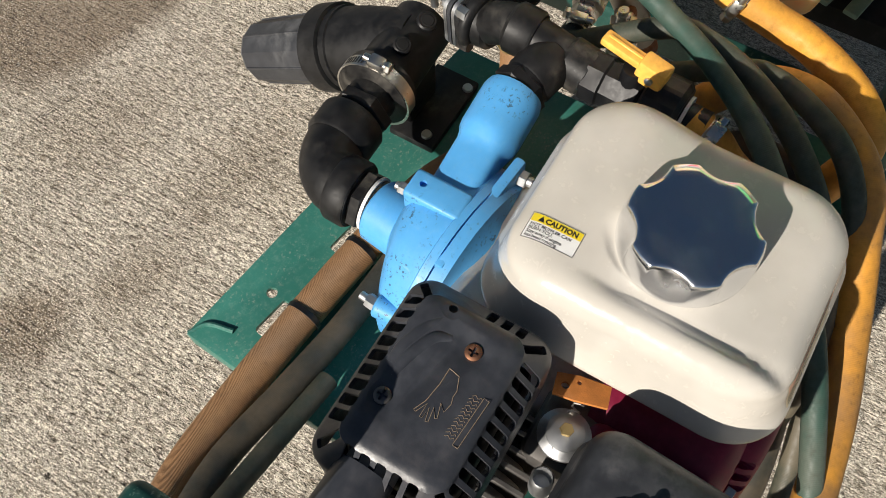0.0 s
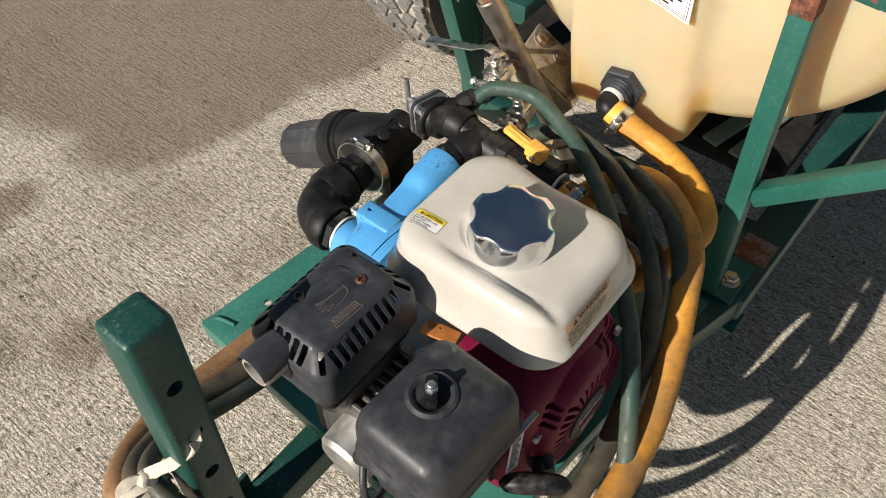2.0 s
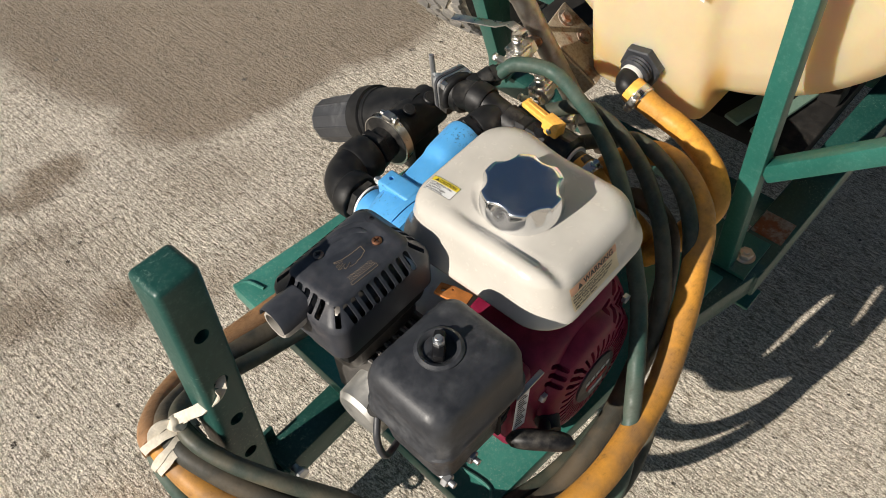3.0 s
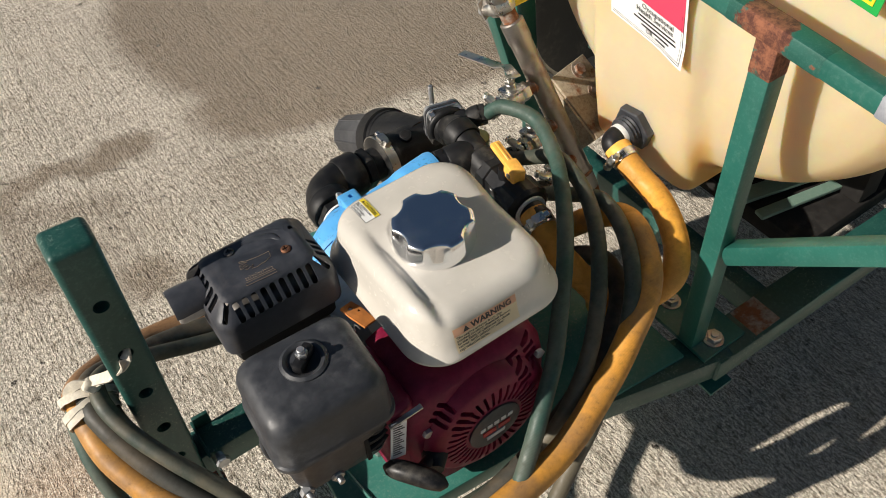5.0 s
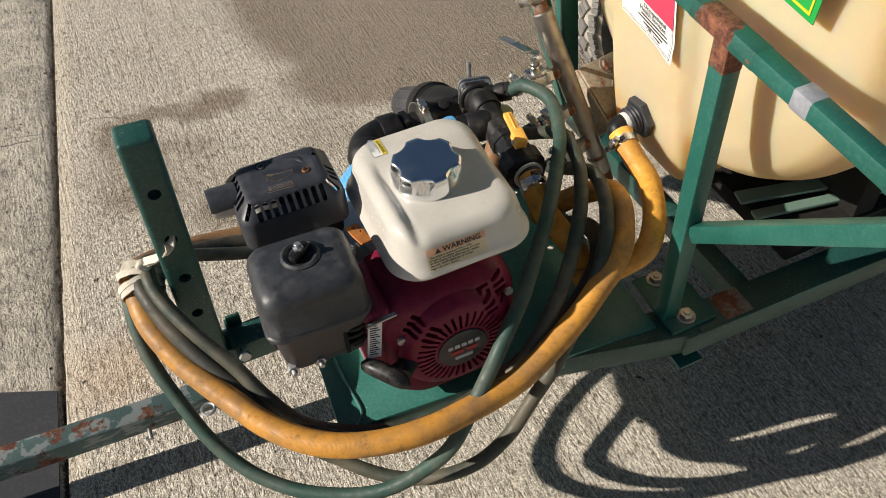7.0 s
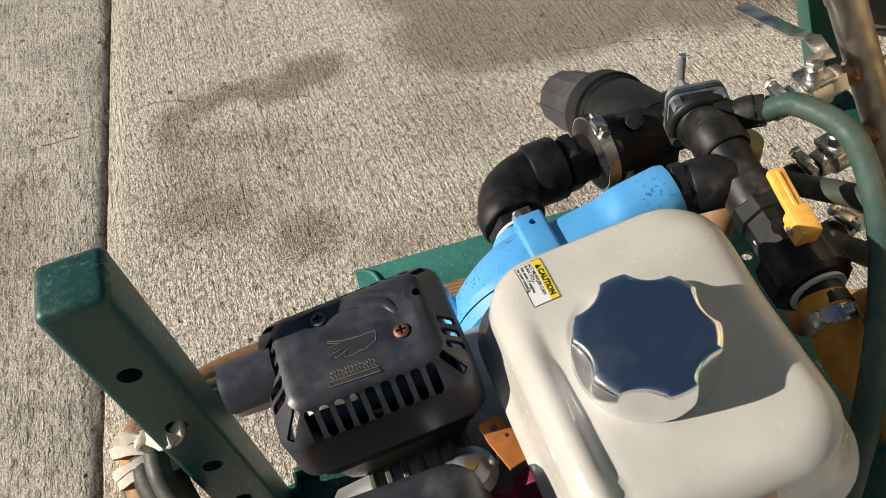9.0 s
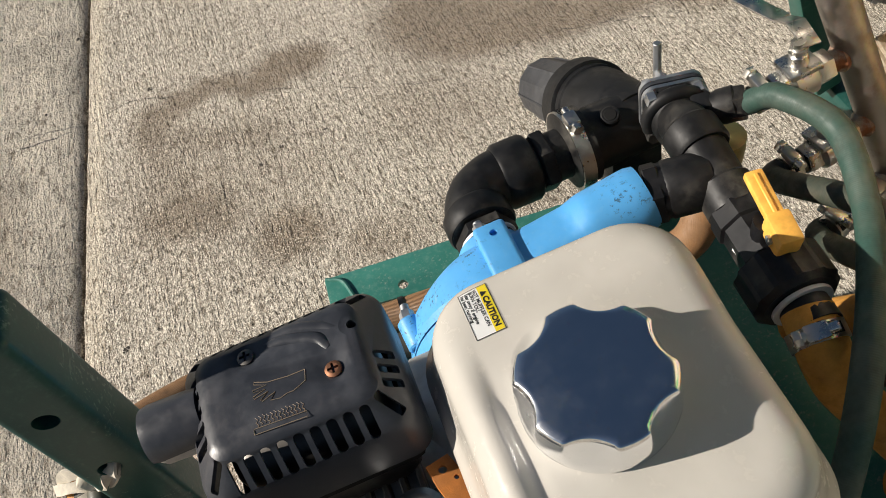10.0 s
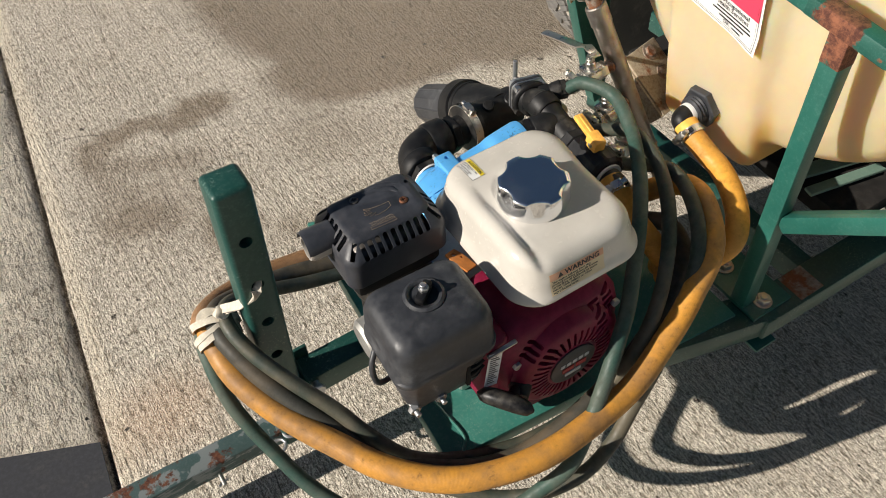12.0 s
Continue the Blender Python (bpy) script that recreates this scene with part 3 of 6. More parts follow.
# the hitch: a post with holes and a lower drawbar
hitch = thing("drawbar_post", "green square steel hitch post with adjustment holes, paint scraped", "hitch", (-0.166, 0.086, -0.2))
post = cut(box(-0.1925, -0.1395, 0.0555, 0.1075, -0.20, 0.432, 0.008, 4), tube_slots())
bmesh.ops.transform(post, matrix=Matrix.Translation((-0.167, 0.086, 0.34)) @ Matrix.Rotation(radians(2.8), 4, "Y") @ Matrix.Translation((0.166, -0.086, -0.34)), verts=post.verts)
part("post", post, "green_paint", hitch)
part("slider_bracket", join(box(-0.1510, -0.1470, 0.046, 0.118, -0.098, -0.030, 0.001), box(-0.1470, -0.122, 0.112, 0.118, -0.098, -0.022, 0.001)), "green_paint", hitch)
part("bolt", join(rod((-0.136, 0.050, -0.055), (-0.136, 0.122, -0.055), 0.006), hexnut((-0.136, 0.040, -0.055), (0, 1, 0), 0.011, 0.009)), "zinc", hitch)
tongue = thing("drawbar", "low square steel drawbar, green paint worn to rust and bare metal", "drawbar", (-0.7, 0.09, -0.2))
part("tube", bar((-0.145, 0.091, -0.190), (-1.6, 0.091, -0.07), 0.044, 0.044, 0.005), "green_rusty", tongue)
part("eye_bolt", tube([(-0.232 + 0.012 * math.cos(t), 0.052 + 0.012 * math.sin(t), -0.172) for t in [2 * math.pi * i / 10 for i in range(11)]], 0.003, 8, 2), "zinc", tongue)
part("eye_bolt", tube([(-0.205 + 0.011 * math.cos(t), 0.060 + 0.011 * math.sin(t), -0.158) for t in [2 * math.pi * i / 10 for i in range(11)]], 0.003, 8, 2), "zinc", tongue)
part("pin", join(rod((-0.34, 0.066, -0.178), (-0.34, 0.04, -0.178), 0.004), rod((-0.33, 0.05, -0.178), (-0.35, 0.044, -0.178), 0.0025)), "steel", tongue)


# the deck that carries engine and pump
DECK = [(-0.038, -0.203), (0.50, -0.248), (0.50, 0.277), (-0.005, 0.337)]


def deck():
    out = plate(DECK, -0.034, 0.0)
    bmesh.ops.bevel(out, geom=out.edges[:], offset=0.0022, segments=2, profile=0.5, affect="EDGES")
    inner = [(x + (0.005 if x < 0.2 else -0.005), y + (0.005 if y < 0 else -0.005)) for x, y in DECK]
    tool = plate(inner, -0.06, -0.006)
    for x, y in ((0.084, 0.283), (0.4403, 0.1427), (0.4315, -0.014)):
        rod((x, y, -0.05), (x, y, 0.02), 0.0065, 14, tool)
    for x, y in ((0.060, 0.262), (0.187, 0.248)):
        join(tool, moved(box(-0.024, 0.024, -0.008, 0.008, -0.05, 0.02, 0.004), pose(x, y, 0, 0, 0, -9)))
    return cut(out, tool)


deck_ob = thing("engine_deck", "green painted steel deck plate with folded edges and drilled holes", "deck", (0.23, 0.07, -0.03))
part("plate", deck(), "deck_green", deck_ob)
part("corner_weld", tube([(-0.004, -0.06, 0.0008), (-0.002, -0.12, 0.001), (0.004, -0.18, 0.001), (-0.010, -0.203, 0.0)], 0.0028, 8, 6), "deck_green", deck_ob)
part("edge_weld", tube([(-0.003, 0.335, -0.001), (0.016, 0.322, 0.001), (0.024, 0.292, 0.001)], 0.003, 8, 6), "deck_green", deck_ob)


# ---- engine ----
ENG = (0.162, -0.226, 0.129)
engine = thing("petrol_engine", "small air-cooled petrol engine with crimson fan shroud on the deck", "engine", (0.15, -0.06, 0.0))
b = box(0.06, 0.255, -0.11, 0.075, 0.004, 0.20, 0.015, 3)
part("crankcase", b, "aluminium", engine)
part("sump", box(0.04, 0.28, -0.12, 0.085, 0.0, 0.035, 0.008, 2), "aluminium", engine)
for i in range(7):
    part("cooling_fin", box(-0.035 + i * 0.014, -0.030 + i * 0.014, -0.072, 0.04, 0.075, 0.215, 0.001, 1), "dark_aluminium", engine)
part("cylinder", lathe((-0.03, -0.02, 0.15), (1, 0.0, 0.0), ((0, 0.05), (0.12, 0.05)), 24), "aluminium", engine)
b = lathe((-0.075, -0.045, 0.148), (1, 0, 0.05), ((0, 0.030), (0.006, 0.036), (0.05, 0.038), (0.055, 0.042), (0.062, 0.042)), 28)
part("rocker_cover", b, "aluminium", engine, "pale cast cylinder-head cover")
part("plug_wire", tube([(-0.062, -0.072, 0.185), (-0.085, -0.09, 0.16), (-0.082, -0.096, 0.12), (-0.05, -0.085, 0.10), (0.0, -0.07, 0.10)], 0.0045, 10), "filter_cover", engine)
part("plug_cap", rod((-0.052, -0.066, 0.175), (-0.07, -0.078, 0.20), 0.010, 14), "black_plastic", engine)

# fan shroud with its cooling slots
def shroud():
    loops = []
    for y, g, z1 in ((-0.085, 0.0, 0.235), (-0.12, 0.0, 0.24), (-0.185, -0.002, 0.238), (-0.200, -0.008, 0.232), (-0.206, -0.018, 0.222)):
        w, h = 0.216 + 2 * g, z1 - 0.022 + g
        loops.append([(x, y, z) for x, z in rrect(0.158, 0.022 + h / 2, w, h, 0.055, 8)])
    b = bmesh.new()
    rings(b, loops)
    lathe((ENG[0], -0.200, ENG[2]), (0, -1, 0), ((0, 0.094), (0.010, 0.092), (0.018, 0.086), (0.022, 0.080), (0.026, 0.060), (0.026, 0.0385)), 72, b)
    return b


def shroud_cuts():
    tool = bmesh.new()
    for i in range(36):
        a = 2 * math.pi * i / 36
        m = Matrix.Translation((ENG[0], -0.224, ENG[2])) @ Matrix.Rotation(a, 4, "Y")
        join(tool, moved(box(0.043, 0.071, -0.02, 0.016, -0.0022, 0.0022, 0.0015, 1), m))
    for cx, cz, tilt, cols, rows in ((0.108, 0.188, 38, 2, 3), (0.222, 0.200, -10, 2, 4)):
        for i in range(cols):
            for j in range(rows):
                m = Matrix.Translation((cx, -0.20, cz)) @ Matrix.Rotation(radians(tilt), 4, "Y")
                u, v = (i - (cols - 1) / 2) * 0.025, (j - (rows - 1) / 2) * 0.0115
                join(tool, moved(box(u - 0.0100, u + 0.0100, -0.03, 0.025, v - 0.0034, v + 0.0034, 0.0018, 1), m))
    return tool


fan = part("fan_shroud", cut(shroud(), shroud_cuts()), "crimson_shroud", engine, "crimson recoil housing with radial slots")
# near-black disc put in for the shade behind the fan slots
part("fan_shade", lathe((ENG[0], -0.190, ENG[2]), (0, -1, 0), ((0, 0.075), (0.004, 0.075)), 40), "hollow_shade", engine)
badge = part("badge", lathe((ENG[0], -0.2255, ENG[2]), (0, -1, 0), ((0, 0.0385), (0.003, 0.0385), (0.004, 0.036)), 48), "badge_black", engine, "round dark centre plate")
b = bmesh.new()
for i in range(5):
    x = ENG[0] - 0.0235 + i * 0.0105
    join(b, box(x, x + 0.0075, -0.2303, -0.2295, ENG[2] + 0.006, ENG[2] + 0.0135, 0.0006, 1))
part("emblem", b, "white_mark", badge)
part("emblem", join(box(ENG[0] - 0.020, ENG[0] + 0.0, -0.2303, -0.2295, ENG[2] - 0.009, ENG[2] + 0.001, 0.001, 1), box(ENG[0] + 0.004, ENG[0] + 0.022, -0.2303, -0.2295, ENG[2] - 0.009, ENG[2] + 0.001, 0.001, 1)), "red_mark", badge)
part("emblem", box(ENG[0] - 0.014, ENG[0] + 0.014, -0.2303, -0.2295, ENG[2] - 0.021, ENG[2] - 0.013, 0.001, 1), "white_mark", badge)
for x, z in ((0.078, 0.172), (0.247, 0.075), (0.246, 0.19)):
    part("bolt", hexnut((x, -0.205, z), (0, -1, 0), 0.007, 0.006), "zinc", engine)
b = lathe((0.084, -0.207, 0.125), (-0.6, -1, 0.1), ((0, 0.018), (0.012, 0.016), (0.03, 0.010)), 18)
part("rope_guide", b, "black_plastic", engine)
loops = []
for s in range(13):
    t = s / 12 * 2 - 1
    k = math.sqrt(max(0.0, 1 - abs(t) ** 3.2)) * 0.011 + 0.002
    loops.append([Vector((0.041 + t * 0.024, -0.233 - t * 0.033, 0.152 - 0.004 * t * t)) + Vector((math.cos(a) * k * 0.80, math.cos(a) * k * 0.58, math.sin(a) * k)) for a in [2 * math.pi * i / 16 for i in range(16)]])
b = bmesh.new()
rings(b, loops)
rod((0.076, -0.215, 0.128), (0.044, -0.235, 0.150), 0.008, 14, b)
part("starter_grip", b, "union_plastic", engine, "glossy black pull-start grip")
tag = part("serial_label", moved(box(-0.010, 0.010, -0.001, 0.0, -0.036, 0.036, 0.0004, 1), pose(0.042, -0.2015, 0.188, -3, 8, -8)), "label_white", engine, "white maker's label")
b = bmesh.new()
for i in range(14):
    join(b, moved(box(-0.007, 0.002 + 0.005 * ((i * 7) % 3) / 2, -0.0014, -0.0012, 0.030 - i * 0.0045, 0.032 - i * 0.0045, 0, 1), pose(0.042, -0.2015, 0.188, -3, 8, -8)))
part("lettering_bars", b, "ink_black", tag)
part("side_shroud", box(0.032, 0.075, -0.195, -0.09, 0.08, 0.235, 0.012, 3), "crimson_shroud", engine)
part("choke_lever", bar((0.035, -0.199, 0.220), (0.078, -0.203, 0.230), 0.007, 0.003, 0.001), "steel", engine)
b = plate([(-0.009, -0.030), (0.009, -0.030), (0.011, -0.005), (0.009, 0.012), (-0.009, 0.012), (-0.010, -0.005)], 0, 0.003)
b = cut(b, join(rod((0.0, 0.004, -0.01), (0.0, 0.004, 0.01), 0.0032, 12), rod((0.005, -0.006, -0.01), (0.005, -0.006, 0.01), 0.0018, 10)))
part("bracket", moved(b, pose(0.074, -0.064, 0.262, 0, 10, 14)), "bright_rust", engine, "rusty throttle bracket")
b = lathe((0.045, -0.0765, 0.238), (0.1, 0, 1), ((0, 0.020), (0.006, 0.021), (0.010, 0.015), (0.012, 0.015), (0.016, 0.006)), 26)
part("throttle_disc", b, "zinc", engine)
part("screw", hexnut((0.0465, -0.0765, 0.252), (0.1, 0, 1), 0.0055, 0.005), "brass", engine)
part("carburettor", box(0.02, 0.09, -0.12, -0.05, 0.13, 0.225, 0.012, 2), "dark_aluminium", engine)
part("spring", tube([(0.03 + 0.05 * i / 40, -0.075 + 0.004 * math.cos(i * 1.2), 0.245 + 0.004 * math.sin(i * 1.2)) for i in range(41)], 0.0009, 6, 1), "steel", engine)

part("breather", lathe((0.006, -0.0785, 0.225), (0.1, 0.05, 1), ((0, 0.009), (0.022, 0.009), (0.024, 0.0075), (0.010, 0.0065)), 18), "zinc", engine)

# ---- muffler with its perforated shield ----
muffler = thing("muffler", "black pressed-steel muffler guard with hot-surface warning and slots", "muffler", (0.003, 0.01, 0.20))
MX, MY, MW, MD, MT = 0.002, 0.010, 0.152, 0.114, 0.347


def guard():
    b = bmesh.new()
    prof = ((0.274, 0.0, 0.017), (0.316, 0.0, 0.018), (0.322, -0.0012, 0.018), (0.3265, -0.0042, 0.017), (0.3390, -0.0150, 0.014), (0.3430, -0.0170, 0.013), (0.3450, -0.0200, 0.012), (MT - 0.0008, -0.0225, 0.011), (MT, -0.027, 0.009))
    outer = [[(x, y, z) for x, y in rrect(MX, MY, MW + 2 * g, MD + 2 * g, r, 6)] for z, g, r in prof]
    inner = [[(x, y, z - 0.003) for x, y in rrect(MX, MY, MW + 2 * g - 0.003, MD + 2 * g - 0.003, r, 6)] for z, g, r in prof]
    inner[0] = [(x, y, 0.274) for x, y, z in inner[0]]
    rings(b, inner[::-1] + outer, True, True)
    return b


def guard_cuts():
    t = bmesh.new()
    for i in range(9):
        x = 0.0005 + (i - 4) * 0.0114
        join(t, moved(box(-0.0037, 0.0037, -0.0125, 0.0125, -0.018, 0.018, 0.0034, 3), pose(x, MY - 0.0475, 0.3300, 42)))
    for i in range(9):
        x = 0.005 + (i - 4) * 0.0118
        join(t, moved(box(-0.0042, 0.0042, -0.0115, 0.0115, -0.018, 0.018, 0.002, 2), pose(x, MY + 0.0455, 0.334, -42)))
    for i in range(5):
        y = 0.036 - i * 0.0118
        join(t, moved(box(-0.0120, 0.0120, -0.0039, 0.0039, -0.018, 0.018, 0.002, 2), pose(MX - 0.0640, y, 0.3325, 0, -45)))
    for i in range(3):
        y = 0.0030 - i * 0.0113
        join(t, moved(box(-0.0090, 0.0090, -0.0034, 0.0034, -0.018, 0.018, 0.002, 2), pose(MX + 0.0655, y, 0.331, 0, 45)))
    for sx, sy in ((1, 1), (-1, 1), (1, -1), (-1, -1)):
        m = Matrix.Translation((MX + sx * 0.0600, MY + sy * 0.0425, 0.333)) @ Matrix.Rotation(math.atan2(sy, sx), 4, "Z") @ Matrix.Rotation(radians(38), 4, "Y")
        join(t, moved(box(-0.0120, 0.0120, -0.0032, 0.0032, -0.018, 0.018, 0.001, 1), m))
    rod((0.056, 0.027, 0.33), (0.056, 0.027, 0.36), 0.0033, 14, t)
    lathe((0.056, 0.027, MT - 0.0010), (0, 0, 1), ((0, 0.005), (0.0010, 0.0085), (0.01, 0.0085)), 24, t)
    for x, y in ((0.036, 0.0), (-0.019, 0.036)):
        lathe((x, y, MT - 0.0022), (0, 0, 1), ((0, 0.007), (0.0022, 0.0120), (0.01, 0.0120)), 28, t)
    return t


shield = part("guard", cut(guard(), guard_cuts()), "muffler_black", muffler, "dark grey guard, scuffed and faintly rusty", 30)
part("drum", box(MX - 0.060, MX + 0.060, MY - 0.044, MY + 0.044, 0.20, 0.318, 0.02, 3), "screw_dark", muffler)
# near-black block put in for the shade behind the guard's slots
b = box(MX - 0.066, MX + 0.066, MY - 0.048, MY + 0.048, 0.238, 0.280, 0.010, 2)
part("slot_shade", b, "hollow_shade", muffler)
for x, y, mat in ((0.036, 0.0, "screw_rust"), (-0.019, 0.036, "screw_dark")):
    b = lathe((x, y, MT - 0.0040), (0, 0, 1), ((0, 0.0060), (0.003, 0.0060), (0.0042, 0.004)), 20)
    b = cut(b, join(box(x - 0.0038, x + 0.0038, y - 0.0009, y + 0.0009, MT - 0.0024, MT + 0.01, 0), box(x - 0.0009, x + 0.0009, y - 0.0038, y + 0.0038, MT - 0.0024, MT + 0.01, 0)))
    part("screw", b, mat, muffler)
b = tube([(-0.004, 0.0375, MT - 0.0052), (0.008, 0.0360, MT - 0.0036), (0.019, 0.0330, MT - 0.0034), (0.0315, 0.0270, MT - 0.0034), (0.0370, 0.0175, MT - 0.0050)], 0.0056, 10, 6)
part("pressed_rib", b, "muffler_black", shield)
b = tube([(0.003, 0.0430, MT - 0.0054), (0.018, 0.0420, MT - 0.0042), (0.035, 0.0360, MT - 0.0042), (0.046, 0.0290, MT - 0.0054)], 0.0055, 10, 6)
part("pressed_rib", b, "muffler_black", shield)
# hot-surface sign: outline of a glove over wavy heat lines and a bar
sign = [(0.0183, 0.0075), (0.0060, 0.0078), (-0.0080, 0.0098), (-0.0168, 0.0137), (-0.0172, 0.0118), (-0.0090, 0.0080), (-0.0188, 0.0080), (-0.0186, 0.0062), (-0.0105, 0.0055),
        (-0.0197, 0.0032), (-0.0190, 0.0014), (-0.0092, 0.0030), (-0.0150, -0.0012), (-0.0140, -0.0024), (-0.0045, 0.0006), (-0.0085, -0.0040), (-0.0020, -0.0054), (0.0030, -0.0040), (0.0075, -0.0042), (0.0166, -0.0006), (0.0183, 0.0075)]
b = tube([(x, y, MT + 0.0002) for x, y in sign], 0.00032, 6, 1, smooth=False)
part("warning_sign", b, "ink_line", shield)
b = bmesh.new()
for i in range(13):
    x0 = -0.0205 + i * 0.0026
    tube([(x0 + 0.0008 * math.sin(k * 1.6), -0.0188 - 0.0002 * i + k * 0.0010 + 0.0005 * (i % 3), MT + 0.0002) for k in range(8)], 0.00022, 5, 1, b, smooth=False)
tube([(-0.0240, -0.0232, MT + 0.0002), (0.0120, -0.0256, MT + 0.0002), (0.0123, -0.0216, MT + 0.0002), (-0.0236, -0.0192, MT + 0.0002), (-0.0240, -0.0232, MT + 0.0002)], 0.00028, 6, 1, b, smooth=False)
part("warning_sign", b, "ink_line", shield)
b = lathe((-0.052, 0.022, 0.3140), (-1, 0.02, 0.02), ((0, 0.0185), (0.030, 0.0200), (0.046, 0.0195), (0.050, 0.0172), (0.050, 0.0150), (0.020, 0.0150)), 30)
part("outlet", b, "ash_steel", muffler, "short pale stained exhaust outlet")
b = lathe((-0.062, 0.023, 0.3185), (-1, 0.02, 0.02), ((0, 0.0212), (0.036, 0.0218), (0.042, 0.0205), (0.042, 0.0192), (0.002, 0.0192)), 30)
part("outlet_shade", cut(b, box(-0.14, -0.03, -0.03, 0.08, 0.24, 0.3190, 0)), "muffler_black", muffler)
# near-black disc across the bore paints the shade inside the outlet
part("outlet_mouth_shade", lathe((-0.078, 0.0225, 0.3150), (-1, 0.02, 0.02), ((0, 0.0149), (0.001, 0.0149)), 20), "hollow_shade", muffler)

# ---- air cleaner ----
cleaner = thing("air_cleaner", "dusty black plastic air-cleaner box with a wing-nut knob", "air filter", (-0.015, -0.14, 0.12))
CX, CY_, CW, CD = -0.0200, -0.1475, 0.139, 0.116
CM = pose(CX, CY_, 0.009, 0, 0, -2.5)
b = bmesh.new()
prof = ((0.246, 0.0010, 0.022), (0.2475, 0.0030, 0.023), (0.2545, 0.0030, 0.023), (0.2565, 0.0008, 0.022), (0.300, -0.0010, 0.021), (0.311, -0.0035, 0.021), (0.3180, -0.0075, 0.020), (0.3225, -0.0140, 0.017), (0.3248, -0.024, 0.012), (0.326, -0.045, 0.006))
rings(b, [[(x, y, z) for x, y in rrect(0, 0, CW + 2 * g, CD + 2 * g, r, 7)] for z, g, r in prof])
part("cover", moved(b, CM), "filter_cover", cleaner, "", 50)
b = bmesh.new()
prof = ((0.160, -0.020, 0.016), (0.164, -0.014, 0.018), (0.180, -0.010, 0.020), (0.250, -0.003, 0.022))
rings(b, [[(x, y, z) for x, y in rrect(0, 0, CW + 2 * g, CD + 2 * g, r, 7)] for z, g, r in prof])
tool = box(0.028, 0.085, -0.075, -0.020, 0.176, 0.224, 0.012, 3)
part("case", moved(cut(b, tool), CM), "filter_cover", cleaner)
b = bmesh.new()
for i in range(3):
    tube([(0.028, -0.046 + 0.003 * i, 0.182 + 0.013 * i), (0.046, -0.041, 0.179 + 0.013 * i), (0.062, -0.036, 0.182 + 0.013 * i)], 0.004, 8, 5, b)
part("intake_rib", moved(b, CM), "black_plastic", cleaner)
# near-black sheet paints the shade at the back of the intake recess
part("intake_shade", moved(box(0.024, 0.030, -0.052, -0.018, 0.172, 0.228, 0.001), CM), "hollow_shade", cleaner)
KX, KY = -0.0185, -0.1400
b = lathe((KX, KY, 0.3325), (0, 0, 1), ((0, 0.027), (0.004, 0.026), (0.006, 0.0225), (0.005, 0.019), (0.0025, 0.017)), 36)
part("boss", b, "filter_cover", cleaner)
b = box(-0.0065, 0.0065, -0.017, 0.017, 0, 0.013, 0.004, 2)
part("wing_knob", moved(b, pose(KX, KY, 0.334, 0, 0, -52)), "union_plastic", cleaner)
b = rod((KX, KY, 0.338), (KX, KY, 0.357), 0.0042, 14)
hexnut((KX, KY, 0.346), (0, 0, 1), 0.0068, 0.006, b)
part("stud", b, "zinc", cleaner)
for x, y in ((-0.074, -0.194), (-0.036, -0.197)):
    b = hexnut((x, y + 0.008, 0.180), (0, -1, 0), 0.0085, 0.008)
    rod((x, y + 0.02, 0.180), (x, y - 0.008, 0.180), 0.004, 10, b)
    part("bolt", b, "zinc", cleaner)

# ---- fuel tank ----
TX, TY, TW, TD = 0.1915, -0.083, 0.194, 0.229
CAP = Vector((0.183, -0.087, 0.0))
fuel = thing("fuel_tank", "cream-white enamelled steel fuel tank with warning labels", "fuel tank", (TX, TY, 0.26))


def soft(v, a, b):
    t = max(0.0, min(1.0, (v - a) / (b - a)))
    return t * t * (3 - 2 * t)


def tank_top(x, y, z):
    """The pressed top: a lower shelf round the filler, bounded by a straight crease and a dish."""
    d = math.hypot(x - CAP.x, y - CAP.y)
    high = soft(z, 0.300, 0.340)
    shelf = 0.0090 * soft(x, 0.1150, 0.1285) * soft(-y, 0.020, 0.080)
    dish = 0.0085 * (1 - soft(d, 0.047, 0.063)) * soft(CAP.x - x - 0.3 * (y - CAP.y), -0.03, 0.03)
    groove = 0.0008 * math.exp(-((x - 0.1305) / 0.0045) ** 2) * soft(-y, 0.080, 0.11) * (1 - soft(-y, 0.175, 0.205))
    return z - high * (max(shelf, dish) + groove)


def evenly(loop, n):
    """The closed loop resampled at n equal steps."""
    p = [Vector(q) for q in loop]
    p.append(p[0])
    far = [0.0]
    for a, b in zip(p, p[1:]):
        far.append(far[-1] + (b - a).length)
    out, k = [], 0
    for i in range(n):
        s = far[-1] * i / n
        while far[k + 1] < s:
            k += 1
        out.append(p[k].lerp(p[k + 1], (s - far[k]) / max(1e-9, far[k + 1] - far[k])))
    return out


